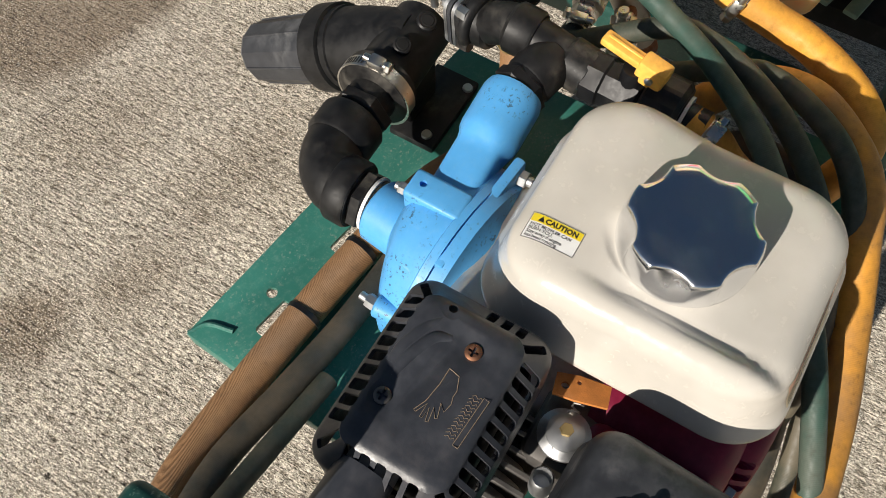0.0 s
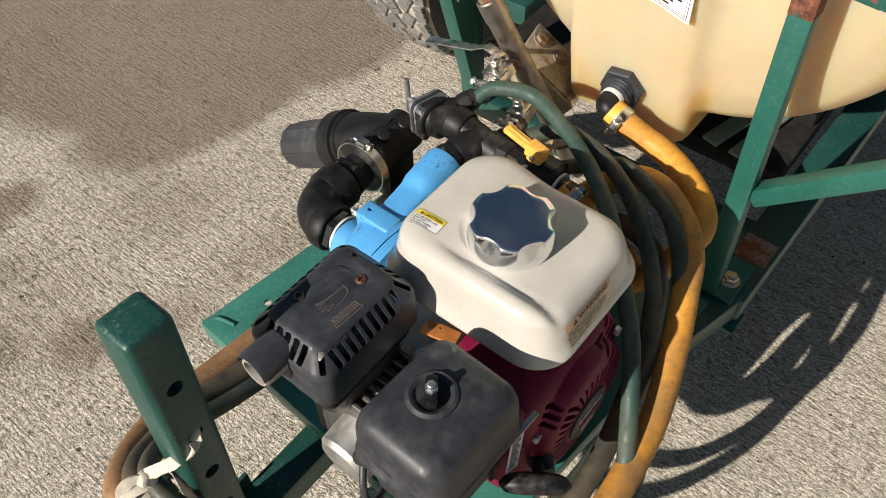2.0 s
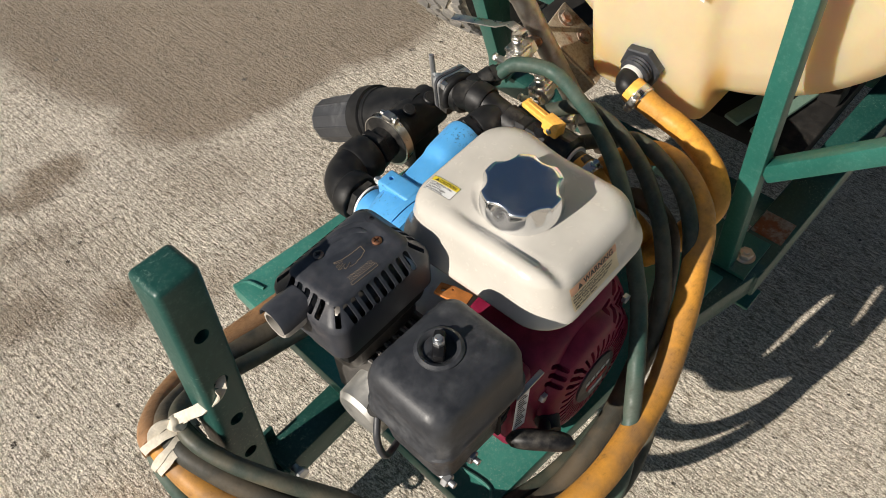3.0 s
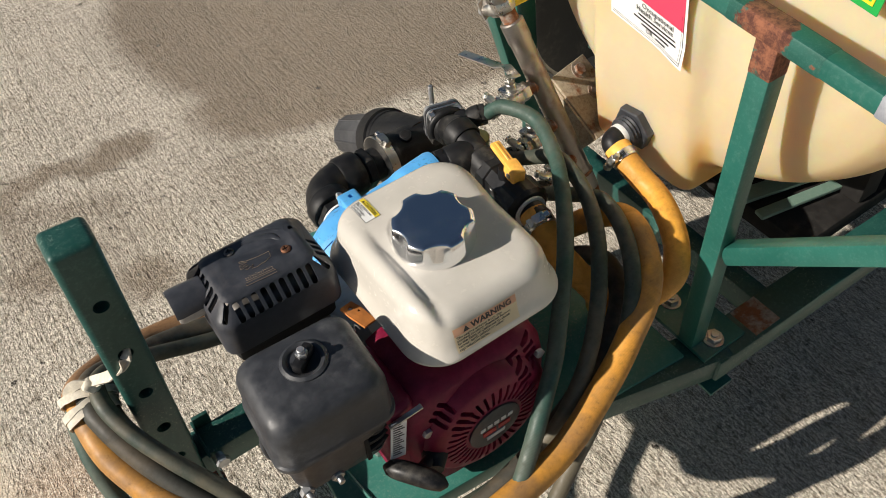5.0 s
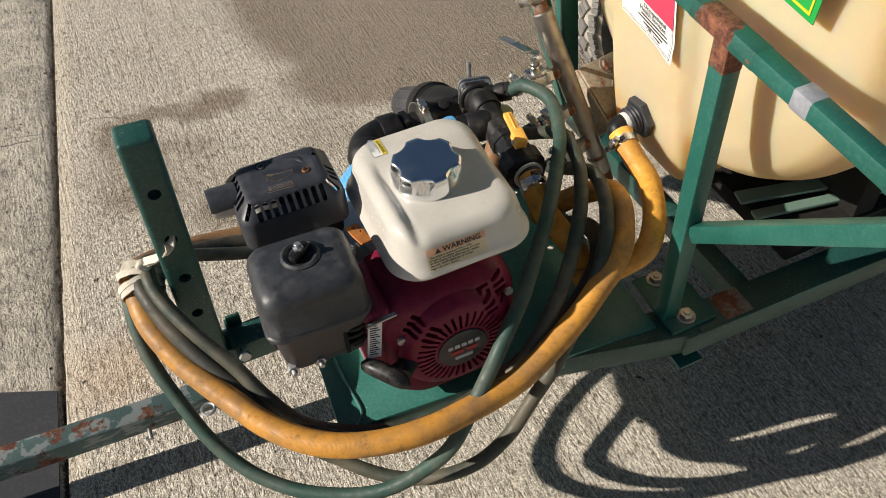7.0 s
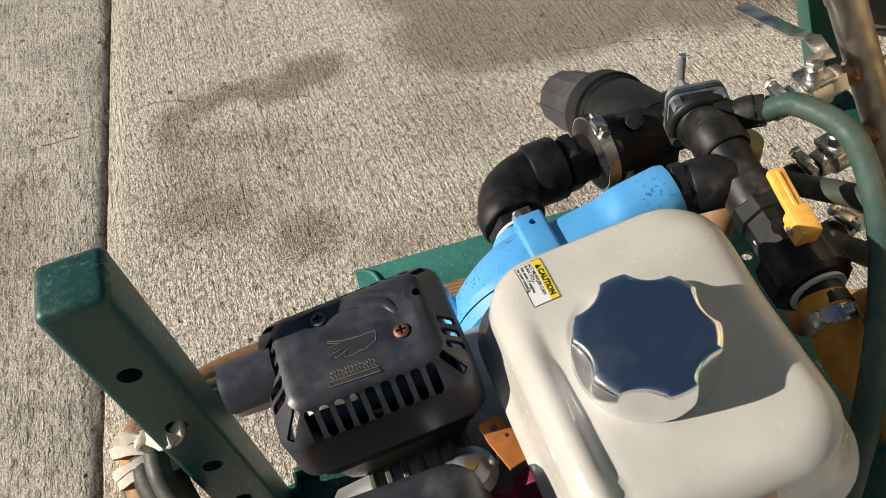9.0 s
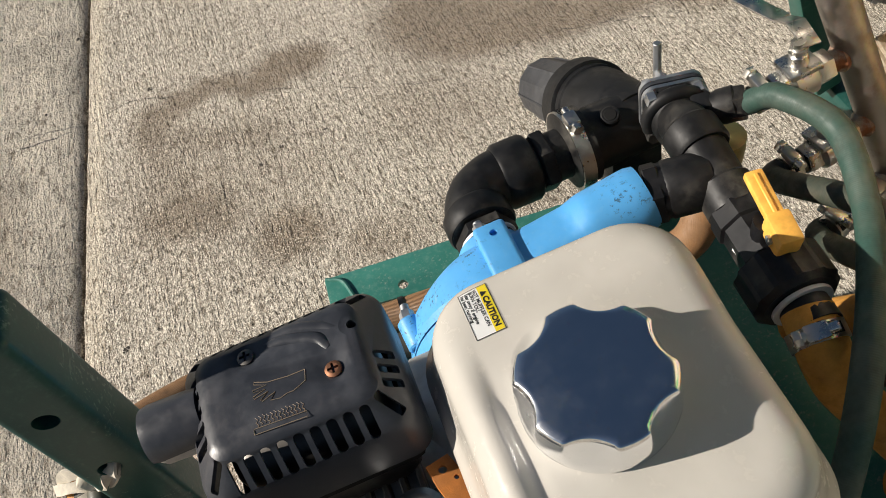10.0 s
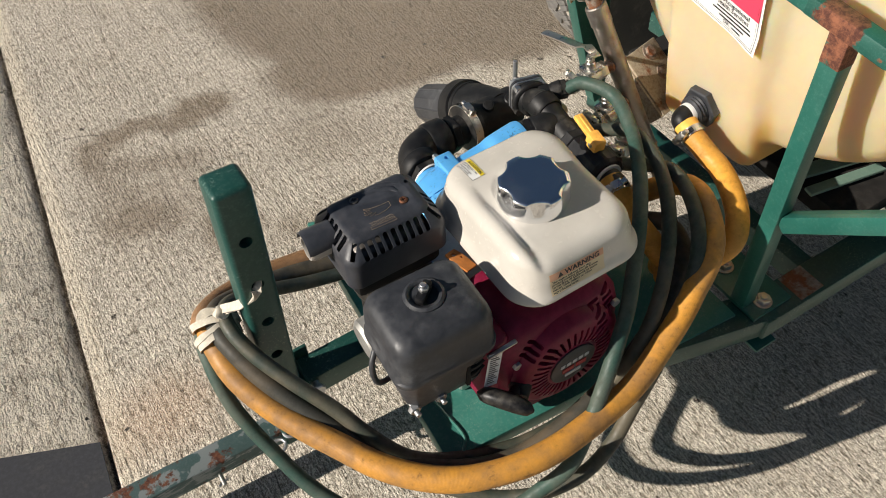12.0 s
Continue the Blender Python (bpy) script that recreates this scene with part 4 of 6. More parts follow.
def tank_shell():
    b = bmesh.new()
    prof = [(0.2755, 0.0060, 0.047), (0.2765, 0.0085, 0.048), (0.2785, 0.0092, 0.048), (0.2815, 0.0086, 0.048), (0.2860, 0.0060, 0.047), (0.2920, 0.0030, 0.046), (0.2990, 0.0008, 0.045), (0.3100, -0.0010, 0.045), (0.3180, -0.0025, 0.045), (0.3250, -0.0040, 0.045)]
    for i in range(1, 8):
        a = i / 7 * math.pi / 2
        prof.append((0.3250 + 0.022 * math.sin(a), -0.0040 - 0.024 * (1 - math.cos(a)), 0.045 - 0.008 * i / 7))
    loops = [evenly([(x, y, z) for x, y in rrect(TX, TY, TW + 2 * g, TD + 2 * g, r, 10)], 176) for z, g, r in prof]
    last = loops[-1]
    for k in range(1, 46):
        f = 1 - k / 46
        loops.append([(CAP.x + (x - CAP.x) * f, CAP.y + (y - CAP.y) * f, z + 0.003 * (1 - f * f)) for x, y, z in last])
    loops = [[(x, y, tank_top(x, y, z)) for x, y, z in l] for l in loops]
    rings(b, loops)
    return b


part("shell", tank_shell(), "tank_white", fuel, "", 55)
part("seam", tube([(x, y, 0.2752) for x, y in rrect(TX, TY, TW + 0.0140, TD + 0.0140, 0.047, 8)] + [(TX + TW / 2 + 0.0070, TY + TD / 2 - 0.0400, 0.2752)], 0.0011, 6, 1, smooth=False), "seam_rust", fuel, "thin rusty seam round the tank")
part("lower_shell", (lambda b: (rings(b, [[(x, y, z) for x, y in rrect(TX, TY, TW + 2 * g, TD + 2 * g, 0.044, 8)] for z, g in ((0.256, -0.03), (0.264, -0.010), (0.2800, -0.002))]), b)[1])(bmesh.new()), "tank_white", fuel)


def cap_shape():
    b = bmesh.new()
    n = 196
    prof = ((0.330, 0.043, 0.0), (0.3385, 0.0435, 0.0), (0.3405, 0.0485, 0.0), (0.344, 0.0495, 0.05), (0.351, 0.0495, 0.35), (0.361, 0.0490, 0.85), (0.3690, 0.0480, 1.0), (0.3720, 0.0470, 1.0), (0.3733, 0.0455, 0.95), (0.3736, 0.040, 0.4), (0.3736, 0.033, 0.0), (0.3736, 0.004, 0.0))
    loops = []
    for z, r, k in prof:
        l = []
        for i in range(n):
            a = 2 * math.pi * i / n
            w = (a * 6 / (2 * math.pi)) % 1 - 0.5
            rr = r - 0.0068 * k * max(0.0, 1 - (w / 0.30) ** 2) ** 0.8
            l.append((CAP.x + rr * math.cos(a + 0.555), CAP.y + rr * math.sin(a + 0.555), z))
        loops.append(l)
    rings(b, loops)
    return b


part("filler_cap", cap_shape(), "chrome", fuel, "chromed filler cap with a scalloped grip", 50)
part("neck_ring", lathe((CAP.x, CAP.y, 0.332), (0, 0, 1), ((0, 0.050), (0.006, 0.049), (0.009, 0.046)), 48), "tank_white", fuel)

# ---- labels on the fuel tank, laid on its curved shell ----
from mathutils.bvhtree import BVHTree


def surface_of(ob):
    me = ob.data
    base = BASES[ob.name]
    return BVHTree.FromPolygons([v.co + base for v in me.vertices], [tuple(p.vertices) for p in me.polygons])


def drape(bm, tree, way, lift):
    way = Vector(way).normalized()
    for v in bm.verts:
        hit = tree.ray_cast(v.co - way * 0.08, way)[0]
        if hit:
            v.co = hit - way * lift
    return bm


def sheet(origin, right, up, w, h, nx=12, ny=8):
    bm = bmesh.new()
    o, r, u = Vector(origin), Vector(right).normalized(), Vector(up).normalized()
    rings(bm, [[o + r * (w * i / nx) + u * (h * j / ny) for i in range(nx + 1)] for j in range(ny + 1)], False, False, closed=False)
    return bm


def letters(text, size, origin, right, up, bold=0.0):
    font = bpy.data.curves.new("tmp", "FONT")
    font.body, font.size, font.offset, font.resolution_u = text, size, bold, 2
    ob = new("tmp", font)
    me = bpy.data.meshes.new_from_object(ob.evaluated_get(bpy.context.evaluated_depsgraph_get()))
    bpy.data.objects.remove(ob)
    bpy.data.curves.remove(font)
    bm = bmesh.new()
    bm.from_mesh(me)
    bpy.data.meshes.remove(me)
    r, u = Vector(right).normalized(), Vector(up).normalized()
    m = Matrix((r, u, r.cross(u))).transposed().to_4x4()
    m.translation = Vector(origin)
    return moved(bm, m)


def triangle(origin, right, up, s):
    bm = bmesh.new()
    o, r, u = Vector(origin), Vector(right).normalized(), Vector(up).normalized()
    bm.faces.new([bm.verts.new(o), bm.verts.new(o + r * s), bm.verts.new(o + r * s * 0.5 + u * s * 0.88)])
    return bm


shell = next(o for o in fuel.children if o.name.startswith("shell"))
skin = surface_of(shell)
DOWN = (0, 0, -1)
R, U = (0, -1, 0), (1, 0, 0)
caution = part("caution_label", drape(sheet((0.1295, 0.0155, 0.36), R, U, 0.040, 0.0205), skin, DOWN, 0.0003), "label_white", fuel, "small yellow and white caution label")
part("heading_band", drape(sheet((0.1430, 0.0150, 0.36), R, U, 0.039, 0.0065), skin, DOWN, 0.0005), "label_yellow", caution)
part("warning_triangle", drape(triangle((0.1440, 0.0100, 0.36), R, U, 0.0050), skin, DOWN, 0.0007), "ink_black", caution)
part("lettering", drape(letters("CAUTION", 0.0056, (0.1442, 0.0045, 0.36), R, U, 0.00025), skin, DOWN, 0.0007), "ink_black", caution)
for i, line in enumerate(("HOT MUFFLER CAN", "BURN YOU.", "Stay away if engine", "has been running.")):
    part("lettering", drape(letters(line, 0.0036, (0.1396 - i * 0.0030, 0.0138, 0.36), R, U, 0.00008), skin, DOWN, 0.0005), "ink_black", caution)
edge = [(0.1295, 0.0155), (0.150, 0.0155), (0.150, -0.0245), (0.1295, -0.0245), (0.1295, 0.0155)]
b = bmesh.new()
for (xa, ya), (xb, yb) in zip(edge, edge[1:]):
    join(b, drape(sheet((min(xa, xb) - 0.0002, max(ya, yb) + 0.0002, 0.36), R, U, abs(ya - yb) + 0.0004, abs(xa - xb) + 0.0004, 10, 4), skin, DOWN, 0.0006))
part("border", b, "ink_black", caution)
R, U, BACK = (1, 0, 0.0), (0, 0.0, 1), (0, 1, -0.35)
warn = part("warning_label", drape(sheet((0.1320, -0.24, 0.2990), R, U, 0.0855, 0.0365), skin, BACK, 0.0003), "label_cream", fuel, "cream and orange warning label")
part("heading_band", drape(sheet((0.1325, -0.24, 0.3240), R, U, 0.0845, 0.0110), skin, BACK, 0.0005), "label_orange", warn)
part("warning_triangle", drape(triangle((0.1440, -0.24, 0.3255), R, U, 0.0088), skin, BACK, 0.0007), "ink_black", warn)
part("lettering", drape(letters("WARNING", 0.0113, (0.1555, -0.24, 0.3255), R, U, 0.0004), skin, BACK, 0.0007), "ink_black", warn)
for i, line in enumerate(("The engine exhaust from this", "product contains chemicals known", "to the State of California to cause", "cancer, birth defects or other", "reproductive harm.")):
    part("lettering", drape(letters(line, 0.0052, (0.1345, -0.24, 0.3192 - i * 0.0045), R, U, 0.00012), skin, BACK, 0.0006), "ink_black", warn)

# ---- pump ----
pump = thing("water_pump", "sky-blue painted cast pump with scuffs and bolts behind the engine", "pump", (0.17, 0.14, 0.0))
PX, PZ = 0.187, 0.127
PD = Vector((0.10, 1, 0)).normalized()                  # the shaft, turned a little to the trailer's axis
PC = Vector((PX, 0.216, PZ)) - PD * 0.134               # on the joint between the two castings
b = lathe(PC - PD * 0.040, PD, ((0, 0.060), (0.020, 0.078), (0.026, 0.100), (0.0385, 0.1025)), 64)
join(b, box(PX - 0.060, PX + 0.035, 0.048, 0.095, 0.002, 0.06, 0.008, 2))
part("back_plate", b, "pump_blue", pump)
b = lathe(PC, PD, ((0, 0.1030), (0.008, 0.1042), (0.0095, 0.1020), (0.040, 0.0995), (0.052, 0.0940), (0.060, 0.080), (0.066, 0.056), (0.070, 0.040), (0.074, 0.0345), (0.108, 0.0335), (0.110, 0.0315)), 72)
for v in b.verts:                                        # the spiral grows toward the outlet
    d = v.co - PC
    if v.co.x < PX - 0.02 and d.dot(PD) > 0.015:
        v.co -= PD * 0.016 * soft(PX - v.co.x, 0.02, 0.10) * soft(d.dot(PD), 0.015, 0.06)
part("volute", b, "pump_blue", pump)
b = bmesh.new()
loops = []
N0, N1 = Vector((0.192, 0.112, 0.2015)), Vector((0.3173, 0.1136, 0.2205))
for k in range(19):
    t = k / 18
    c = N0.lerp(N1, t)
    ax = (N1 - N0).normalized()
    u = Vector((0, 1, 0))
    v = ax.cross(u).normalized()
    g = soft(t, 0.44, 0.60)
    r = 0.0225 + 0.0075 * g - 0.002 * soft(t, 0.94, 1.0)
    e = 0.45 + 0.55 * g          # squarer below, round at the threaded head
    loops.append([c + u * math.copysign(abs(math.cos(a)) ** e, math.cos(a)) * r * 1.02 + v * math.copysign(abs(math.sin(a)) ** e, math.sin(a)) * r for a in [2 * math.pi * i / 40 for i in range(40)]])
rings(b, loops)
part("outlet_neck", b, "pump_blue", pump)
b = cut(box(0.1665, 0.1965, 0.088, 0.146, 0.186, 0.2320, 0.004, 3), rod((0.183, 0.133, 0.226), (0.183, 0.133, 0.25), 0.0035, 12))
part("lug", b, "pump_blue", pump)
part("flange_arm", bar((0.126, 0.0850, 0.198), (0.257, 0.0725, 0.2020), 0.012, 0.044, 0.004), "pump_blue", pump)
b = hexnut((0.246, 0.068, 0.208), (0, -1, 0), 0.0085, 0.008)
rod((0.246, 0.068, 0.208), (0.246, 0.054, 0.208), 0.005, 12, b)
part("bolt", b, "zinc", pump)
part("lug_bolt", join(hexnut((0.1745, 0.146, 0.222), (0, 1, 0), 0.0062, 0.007), rod((0.1745, 0.152, 0.222), (0.1745, 0.157, 0.222), 0.0040, 12)), "zinc", pump)
b = hexnut((0.0830, 0.124, 0.1690), PD, 0.0072, 0.010)
rod((0.0830, 0.128, 0.1690), Vector((0.0830, 0.128, 0.1690)) + PD * 0.014, 0.0042, 12, b)
part("bolt", b, "zinc", pump)
part("boss", rod(Vector((0.0855, 0.095, 0.165)), Vector((0.0835, 0.125, 0.169)), 0.0115, 18), "pump_blue", pump)

# ---- suction plumbing ----
inlet = thing("suction_fitting", "black polypropylene suction elbow with threaded nipples", "pipe fitting", (PX, 0.25, PZ))
b = lathe((PX, 0.189, PZ), (0, 1, 0.0), ((0, 0.0275), (0.022, 0.0275), (0.023, 0.0255), (0.04, 0.0255)), 32)
part("nipple", b, "black_plastic", inlet)
part("sealing_ring", lathe((PX, 0.1965, PZ), (0, 1, 0.0), ((0, 0.0300), (0.0035, 0.0300)), 32), "label_white", inlet, "white thread tape")
b = hexnut((PX, 0.2005, PZ), (0, 1, 0), 0.0330, 0.013)
part("hex_collar", b, "black_plastic", inlet)
EY = 0.2735
b = lathe((PX, 0.216, PZ), (0, 1, 0.0), ((0, 0.0350), (0.003, 0.0370), (0.022, 0.0370), (0.026, 0.0345)), 36)
join(b, tube([(PX, 0.231, PZ), (PX + 0.003, EY - 0.027, PZ), (PX + 0.014, EY - 0.012, PZ - 0.001), (PX + 0.034, EY - 0.002, PZ - 0.002), (PX + 0.06, EY, PZ - 0.004)], 0.0335, 32, 6))
lathe((PX + 0.040, EY, PZ - 0.003), (1, 0.03, -0.04), ((0, 0.035), (0.004, 0.0375), (0.034, 0.0375), (0.038, 0.035)), 36, b)
lathe((PX, 0.2175, PZ), (0, -1, 0), ((0, 0.0300), (0.0020, 0.0300), (0.0020, 0.0335), (0.0005, 0.0335)), 32, b)
part("elbow", b, "black_plastic", inlet)
b = lathe((PX + 0.070, EY + 0.001, PZ - 0.005), (1, 0.03, -0.04), ((0, 0.028), (0.012, 0.028)), 28)
hexnut((PX + 0.083, EY + 0.001, PZ - 0.006), (1, 0.03, -0.04), 0.035, 0.016, b)
lathe((PX + 0.098, EY + 0.002, PZ - 0.007), (1, 0.03, -0.04), ((0, 0.028), (0.030, 0.028)), 28, b)
part("hex_nipple", b, "black_plastic", inlet)
strainer = thing("line_strainer", "black plastic line strainer with a ribbed bowl beside the pump", "strainer", (0.38, 0.33, 0.0))
b = lathe((0.302, 0.279, 0.117), (1, 0.05, -0.04), ((0, 0.034), (0.004, 0.0435), (0.028, 0.0435), (0.030, 0.036), (0.06, 0.036), (0.120, 0.036), (0.123, 0.03)), 32)
part("body", b, "black_plastic", strainer)
S0, SD = Vector((0.3835, 0.334, 0.085)), Vector((-0.09, 0.866, -0.496)).normalized()
b = lathe(S0, SD, ((-0.075, 0.034), (-0.045, 0.042), (0.0, 0.047), (0.030, 0.0485), (0.0315, 0.0505), (0.045, 0.0505)), 40)
part("head", b, "black_plastic", strainer)
b = lathe(S0 + SD * 0.040, SD, ((0, 0.050), (0.003, 0.0545), (0.032, 0.0545), (0.038, 0.049)), 40)
part("ring_nut", b, "black_plastic", strainer)
b = lathe(S0 + SD * 0.076, SD, ((0, 0.0445), (0.060, 0.0425), (0.118, 0.0405), (0.126, 0.036), (0.146, 0.020), (0.148, 0.008)), 12, turn=0.2)
part("bowl", b, "filter_cover", strainer, "grey-black ribbed filter bowl", 20)
u_, v_ = frame_of(SD)[1:]
for k in range(6):
    t = 2 * math.pi * k / 6 + 0.2
    o = S0 + SD * 0.08 + (u_ * math.cos(t) + v_ * math.sin(t)) * 0.0432
    part("rib", bar(o, o + SD * 0.114 - (u_ * math.cos(t) + v_ * math.sin(t)) * 0.003, 0.003, 0.004, 0.001), "filter_cover", strainer)
b = rod((0.366, 0.292, 0.085), (0.357, 0.269, 0.156), 0.0105, 18)
part("boss", b, "black_plastic", strainer)
# near-black discs on both boss tops paint the shade in their holes
part("boss_hole_shade", rod((0.3571, 0.2693, 0.1545), (0.3569, 0.2687, 0.1566), 0.0068, 16), "hollow_shade", strainer)
b = rod((0.408, 0.290, 0.075), (0.403, 0.2656, 0.151), 0.0120, 18)
part("boss", b, "black_plastic", strainer)
part("boss_hole_shade", rod((0.4031, 0.2660, 0.1495), (0.4029, 0.2654, 0.1516), 0.0075, 16), "hollow_shade", strainer)
part("web", box(0.352, 0.415, 0.262, 0.300, 0.012, 0.105, 0.006, 2), "black_plastic", strainer)
part("foot", box(0.335, 0.452, 0.222, 0.285, 0.0, 0.012, 0.003), "black_plastic", strainer)
for q in ((0.3498, 0.2387), (0.4361, 0.2303)):
    part("screw", lathe((q[0], q[1], 0.012), (0, 0, 1), ((0, 0.007), (0.003, 0.006)), 16), "zinc", strainer)


def hose_clamp(name, c, axis, r, w, up, label, mat="stainless"):
    """A worm-drive clamp: slotted band and screw housing."""
    ob = thing(name, label, "hose clamp", c)
    a, u, v = frame_of(axis)
    c = Vector(c)
    part("band", lathe(c - a * w / 2, a, ((0, r), (0, r + 0.0014), (w, r + 0.0014), (w, r)), 40), mat, ob)
    up = (Vector(up) - a * Vector(up).dot(a)).normalized()
    s = a.cross(up)
    h = c + up * (r + 0.006)
    b = bar(h - s * 0.009, h + s * 0.009, w * 0.95, 0.009, 0.002, up=up)
    part("screw_housing", b, mat, ob)
    b = rod(h - s * 0.016, h + s * 0.012, 0.0045, 12)
    hexnut(h + s * 0.011, s, 0.0065, 0.006, b)
    part("screw", b, mat, ob)
    # uncut slots: bars in near-black carry the shade they would hold
    b = bmesh.new()
    for k in range(7):
        q = Matrix.Rotation(radians(-22 - k * 5.0), 3, a) @ up
        d = a.cross(q)
        bar(c + q * (r + 0.0015) - a * w * 0.3, c + q * (r + 0.0015) + a * w * 0.3, 0.0014, 0.0005, 0.0, up=q, bm=b)
    part("thread_slots", b, "hollow_shade", ob)
    return ob


hose_clamp("hose_clamp", (0.314, 0.2795, 0.1150), (1, 0.05, -0.04), 0.0445, 0.015, (-0.2, -0.1, 1), "shiny stainless worm-drive clamp on the strainer inlet")

# ---- pressure side: tee, regulator, ball valve ----
tee = thing("pressure_tee", "black plastic tee and elbows on the pump outlet", "pipe fitting", (0.37, 0.12, 0.225))
T0, TC = Vector((0.3175, 0.1135, 0.2205)), Vector((0.3765, 0.0985, 0.2270))
TD_ = (TC - T0).normalized()
b = hexnut(T0, TD_, 0.0285, 0.014, turn=0.3)
lathe(T0 + TD_ * 0.012, TD_, ((0, 0.025), (0.010, 0.025)), 28, b)
part("bushing", b, "union_plastic", tee)
TA, TE = Vector((0.3775, 0.1330, 0.2345)), Vector((0.3750, 0.0635, 0.2200))
TB = TE - TA
b = lathe(T0 + TD_ * 0.016, TD_, ((0, 0.0245), (0.003, 0.0262), (0.028, 0.0262), (0.040, 0.0225)), 30)
lathe(TA, TB, ((0, 0.0215), (0.010, 0.0215), (0.042, 0.0215), (0.045, 0.0245), (0.069, 0.0245), (0.072, 0.0220)), 32, b)
part("tee", b, "black_plastic", tee)
b = tube([(0.3775, 0.1255, 0.2335), (0.3785, 0.140, 0.2345), (0.3805, 0.152, 0.2325), (0.383, 0.166, 0.224), (0.385, 0.176, 0.216)], 0.0215, 24, 5)
lathe((0.3775, 0.1225, 0.2335), (0.03, 1, 0.04), ((0, 0.0235), (0.003, 0.0258), (0.026, 0.0258), (0.030, 0.0225)), 30, b)
part("elbow", b, "black_plastic", tee)
reg = thing("regulator", "square-flanged black pressure regulator with zinc plates and T-screw", "pressure regulator", (0.388, 0.19, 0.21))
RN = Vector((0.22, 0.96, -0.10)).normalized()            # the way the T-screw points
RU = Vector((0.05, 0.09, 1.0))
RU = (RU - RN * RU.dot(RN)).normalized()
RM = Matrix((RU.cross(RN), RU, RN)).transposed().to_4x4()
RM.translation = Vector((0.3950, 0.2130, 0.2060)) - RN * 0.013
b = lathe((0, 0, -0.032), (0, 0, 1), ((0, 0.020), (0.004, 0.0245), (0.018, 0.0265), (0.022, 0.030), (0.032, 0.030)), 32)
part("body", moved(b, RM), "black_plastic", reg)
for k, mat in ((0, "zinc"), (0.006, "filter_cover"), (0.011, "zinc")):
    b = bmesh.new()
    rings(b, [[(x, y, k + z) for x, y in rrect(0, 0, 0.060, 0.060, 0.012, 5)] for z in (0, 0.0042)])
    part("flange_plate", moved(b, RM), mat, reg)
for sx, sy in ((1, 1), (-1, 1), (1, -1), (-1, -1)):
    b = hexnut((sx * 0.0215, sy * 0.0215, 0.0155), (0, 0, 1), 0.0055, 0.005)
    hexnut((sx * 0.0215, sy * 0.0215, -0.012), (0, 0, 1), 0.0072, 0.012, b)
    part("bolt", moved(b, RM), "black_plastic" if sy < 0 else "zinc", reg)
b = lathe((0, 0, 0.015), (0, 0, 1), ((0, 0.015), (0.006, 0.014), (0.009, 0.010), (0.015, 0.009), (0.018, 0.0065), (0.034, 0.0065)), 20)
part("neck", moved(b, RM), "zinc", reg)
b = rod((0, 0, 0.03), (0, 0, 0.060), 0.004, 12)
rod((0.000, -0.024, 0.060), (0.000, 0.034, 0.060), 0.0042, 12, b)
part("t_screw", moved(b, RM), "zinc", reg)
b = hexnut((0.398, 0.174, 0.222), (1, -0.50, 0.36), 0.0175, 0.018)
lathe((0.410, 0.168, 0.2265), (1, -0.50, 0.36), ((0, 0.014), (0.010, 0.0165), (0.022, 0.0165), (0.025, 0.013)), 20, b)
hexnut((0.424, 0.160, 0.2320), (1, -0.50, 0.20), 0.0165, 0.014, b)
part("side_port", b, "black_plastic", reg)
part("bonnet_loop", moved(tube([(0.0275 * math.cos(a), 0.0275 * math.sin(a), -0.010) for a in [radians(-20 + 20 * i) for i in range(12)]], 0.0070, 14, 4), RM), "black_plastic", reg)
valve = thing("ball_valve", "black plastic union ball valve with a yellow lever", "valve", (0.37, 0.02, 0.225))
VD = Vector((-0.047, -0.999, 0.005)).normalized()
VA = Vector((0.3750, 0.0660, 0.2200))
b = lathe(VA, VD, ((0, 0.022), (0.003, 0.0255), (0.020, 0.0262), (0.022, 0.0235), (0.056, 0.0245), (0.060, 0.022)), 8, turn=0.39)
part("body", b, "union_plastic", valve, "", 25)
b = bmesh.new()
n_, loops = 48, []
for h, r in ((0, 0.028), (0.003, 0.034), (0.034, 0.034), (0.039, 0.030), (0.039, 0.021)):
    a, u, v = frame_of(VD)
    loops.append([VA + VD * 0.060 + a * h + (u * math.cos(t) + v * math.sin(t)) * (r + (0.0015 if i % 4 < 2 and 0.001 < h < 0.036 else 0)) for i, t in ((i, 2 * math.pi * i / n_) for i in range(n_))])
rings(b, loops)
part("union_nut", b, "union_plastic", valve, "", 25)
part("tail_piece", lathe(VA + VD * 0.094, VD, ((0, 0.0235), (0.007, 0.0235), (0.008, 0.0195), (0.03, 0.0195)), 28), "union_plastic", valve)
part("o_ring", lathe(VA + VD * 0.1005, VD, ((0, 0.0245), (0.003, 0.0245)), 28), "label_white", valve, "white thread tape")
part("stem", lathe(VA + VD * 0.044 + Vector((0, 0, 0.016)), (0, 0, 1), ((0, 0.012), (0.022, 0.011)), 16), "union_plastic", valve)
b = box(-0.0075, 0.0075, -0.012, 0.0440, 0.000, 0.009, 0.0022, 2)
join(b, box(-0.0098, 0.0098, -0.026, 0.003, -0.012, 0.014, 0.0035, 2))
join(b, box(-0.0018, 0.0018, -0.002, 0.0400, 0.0085, 0.0105, 0.0008, 1))
lever_at = pose(0.3750, 0.0165, 0.2620, 7, 2, -7)
part("lever", moved(b, lever_at), "valve_yellow", valve, "yellow plastic lever")
part("screw", moved(lathe((-0.0096, -0.013, 0.000), (-1, 0, 0), ((0, 0.004), (0.0025, 0.004), (0.003, 0.003)), 12), lever_at), "zinc", valve)
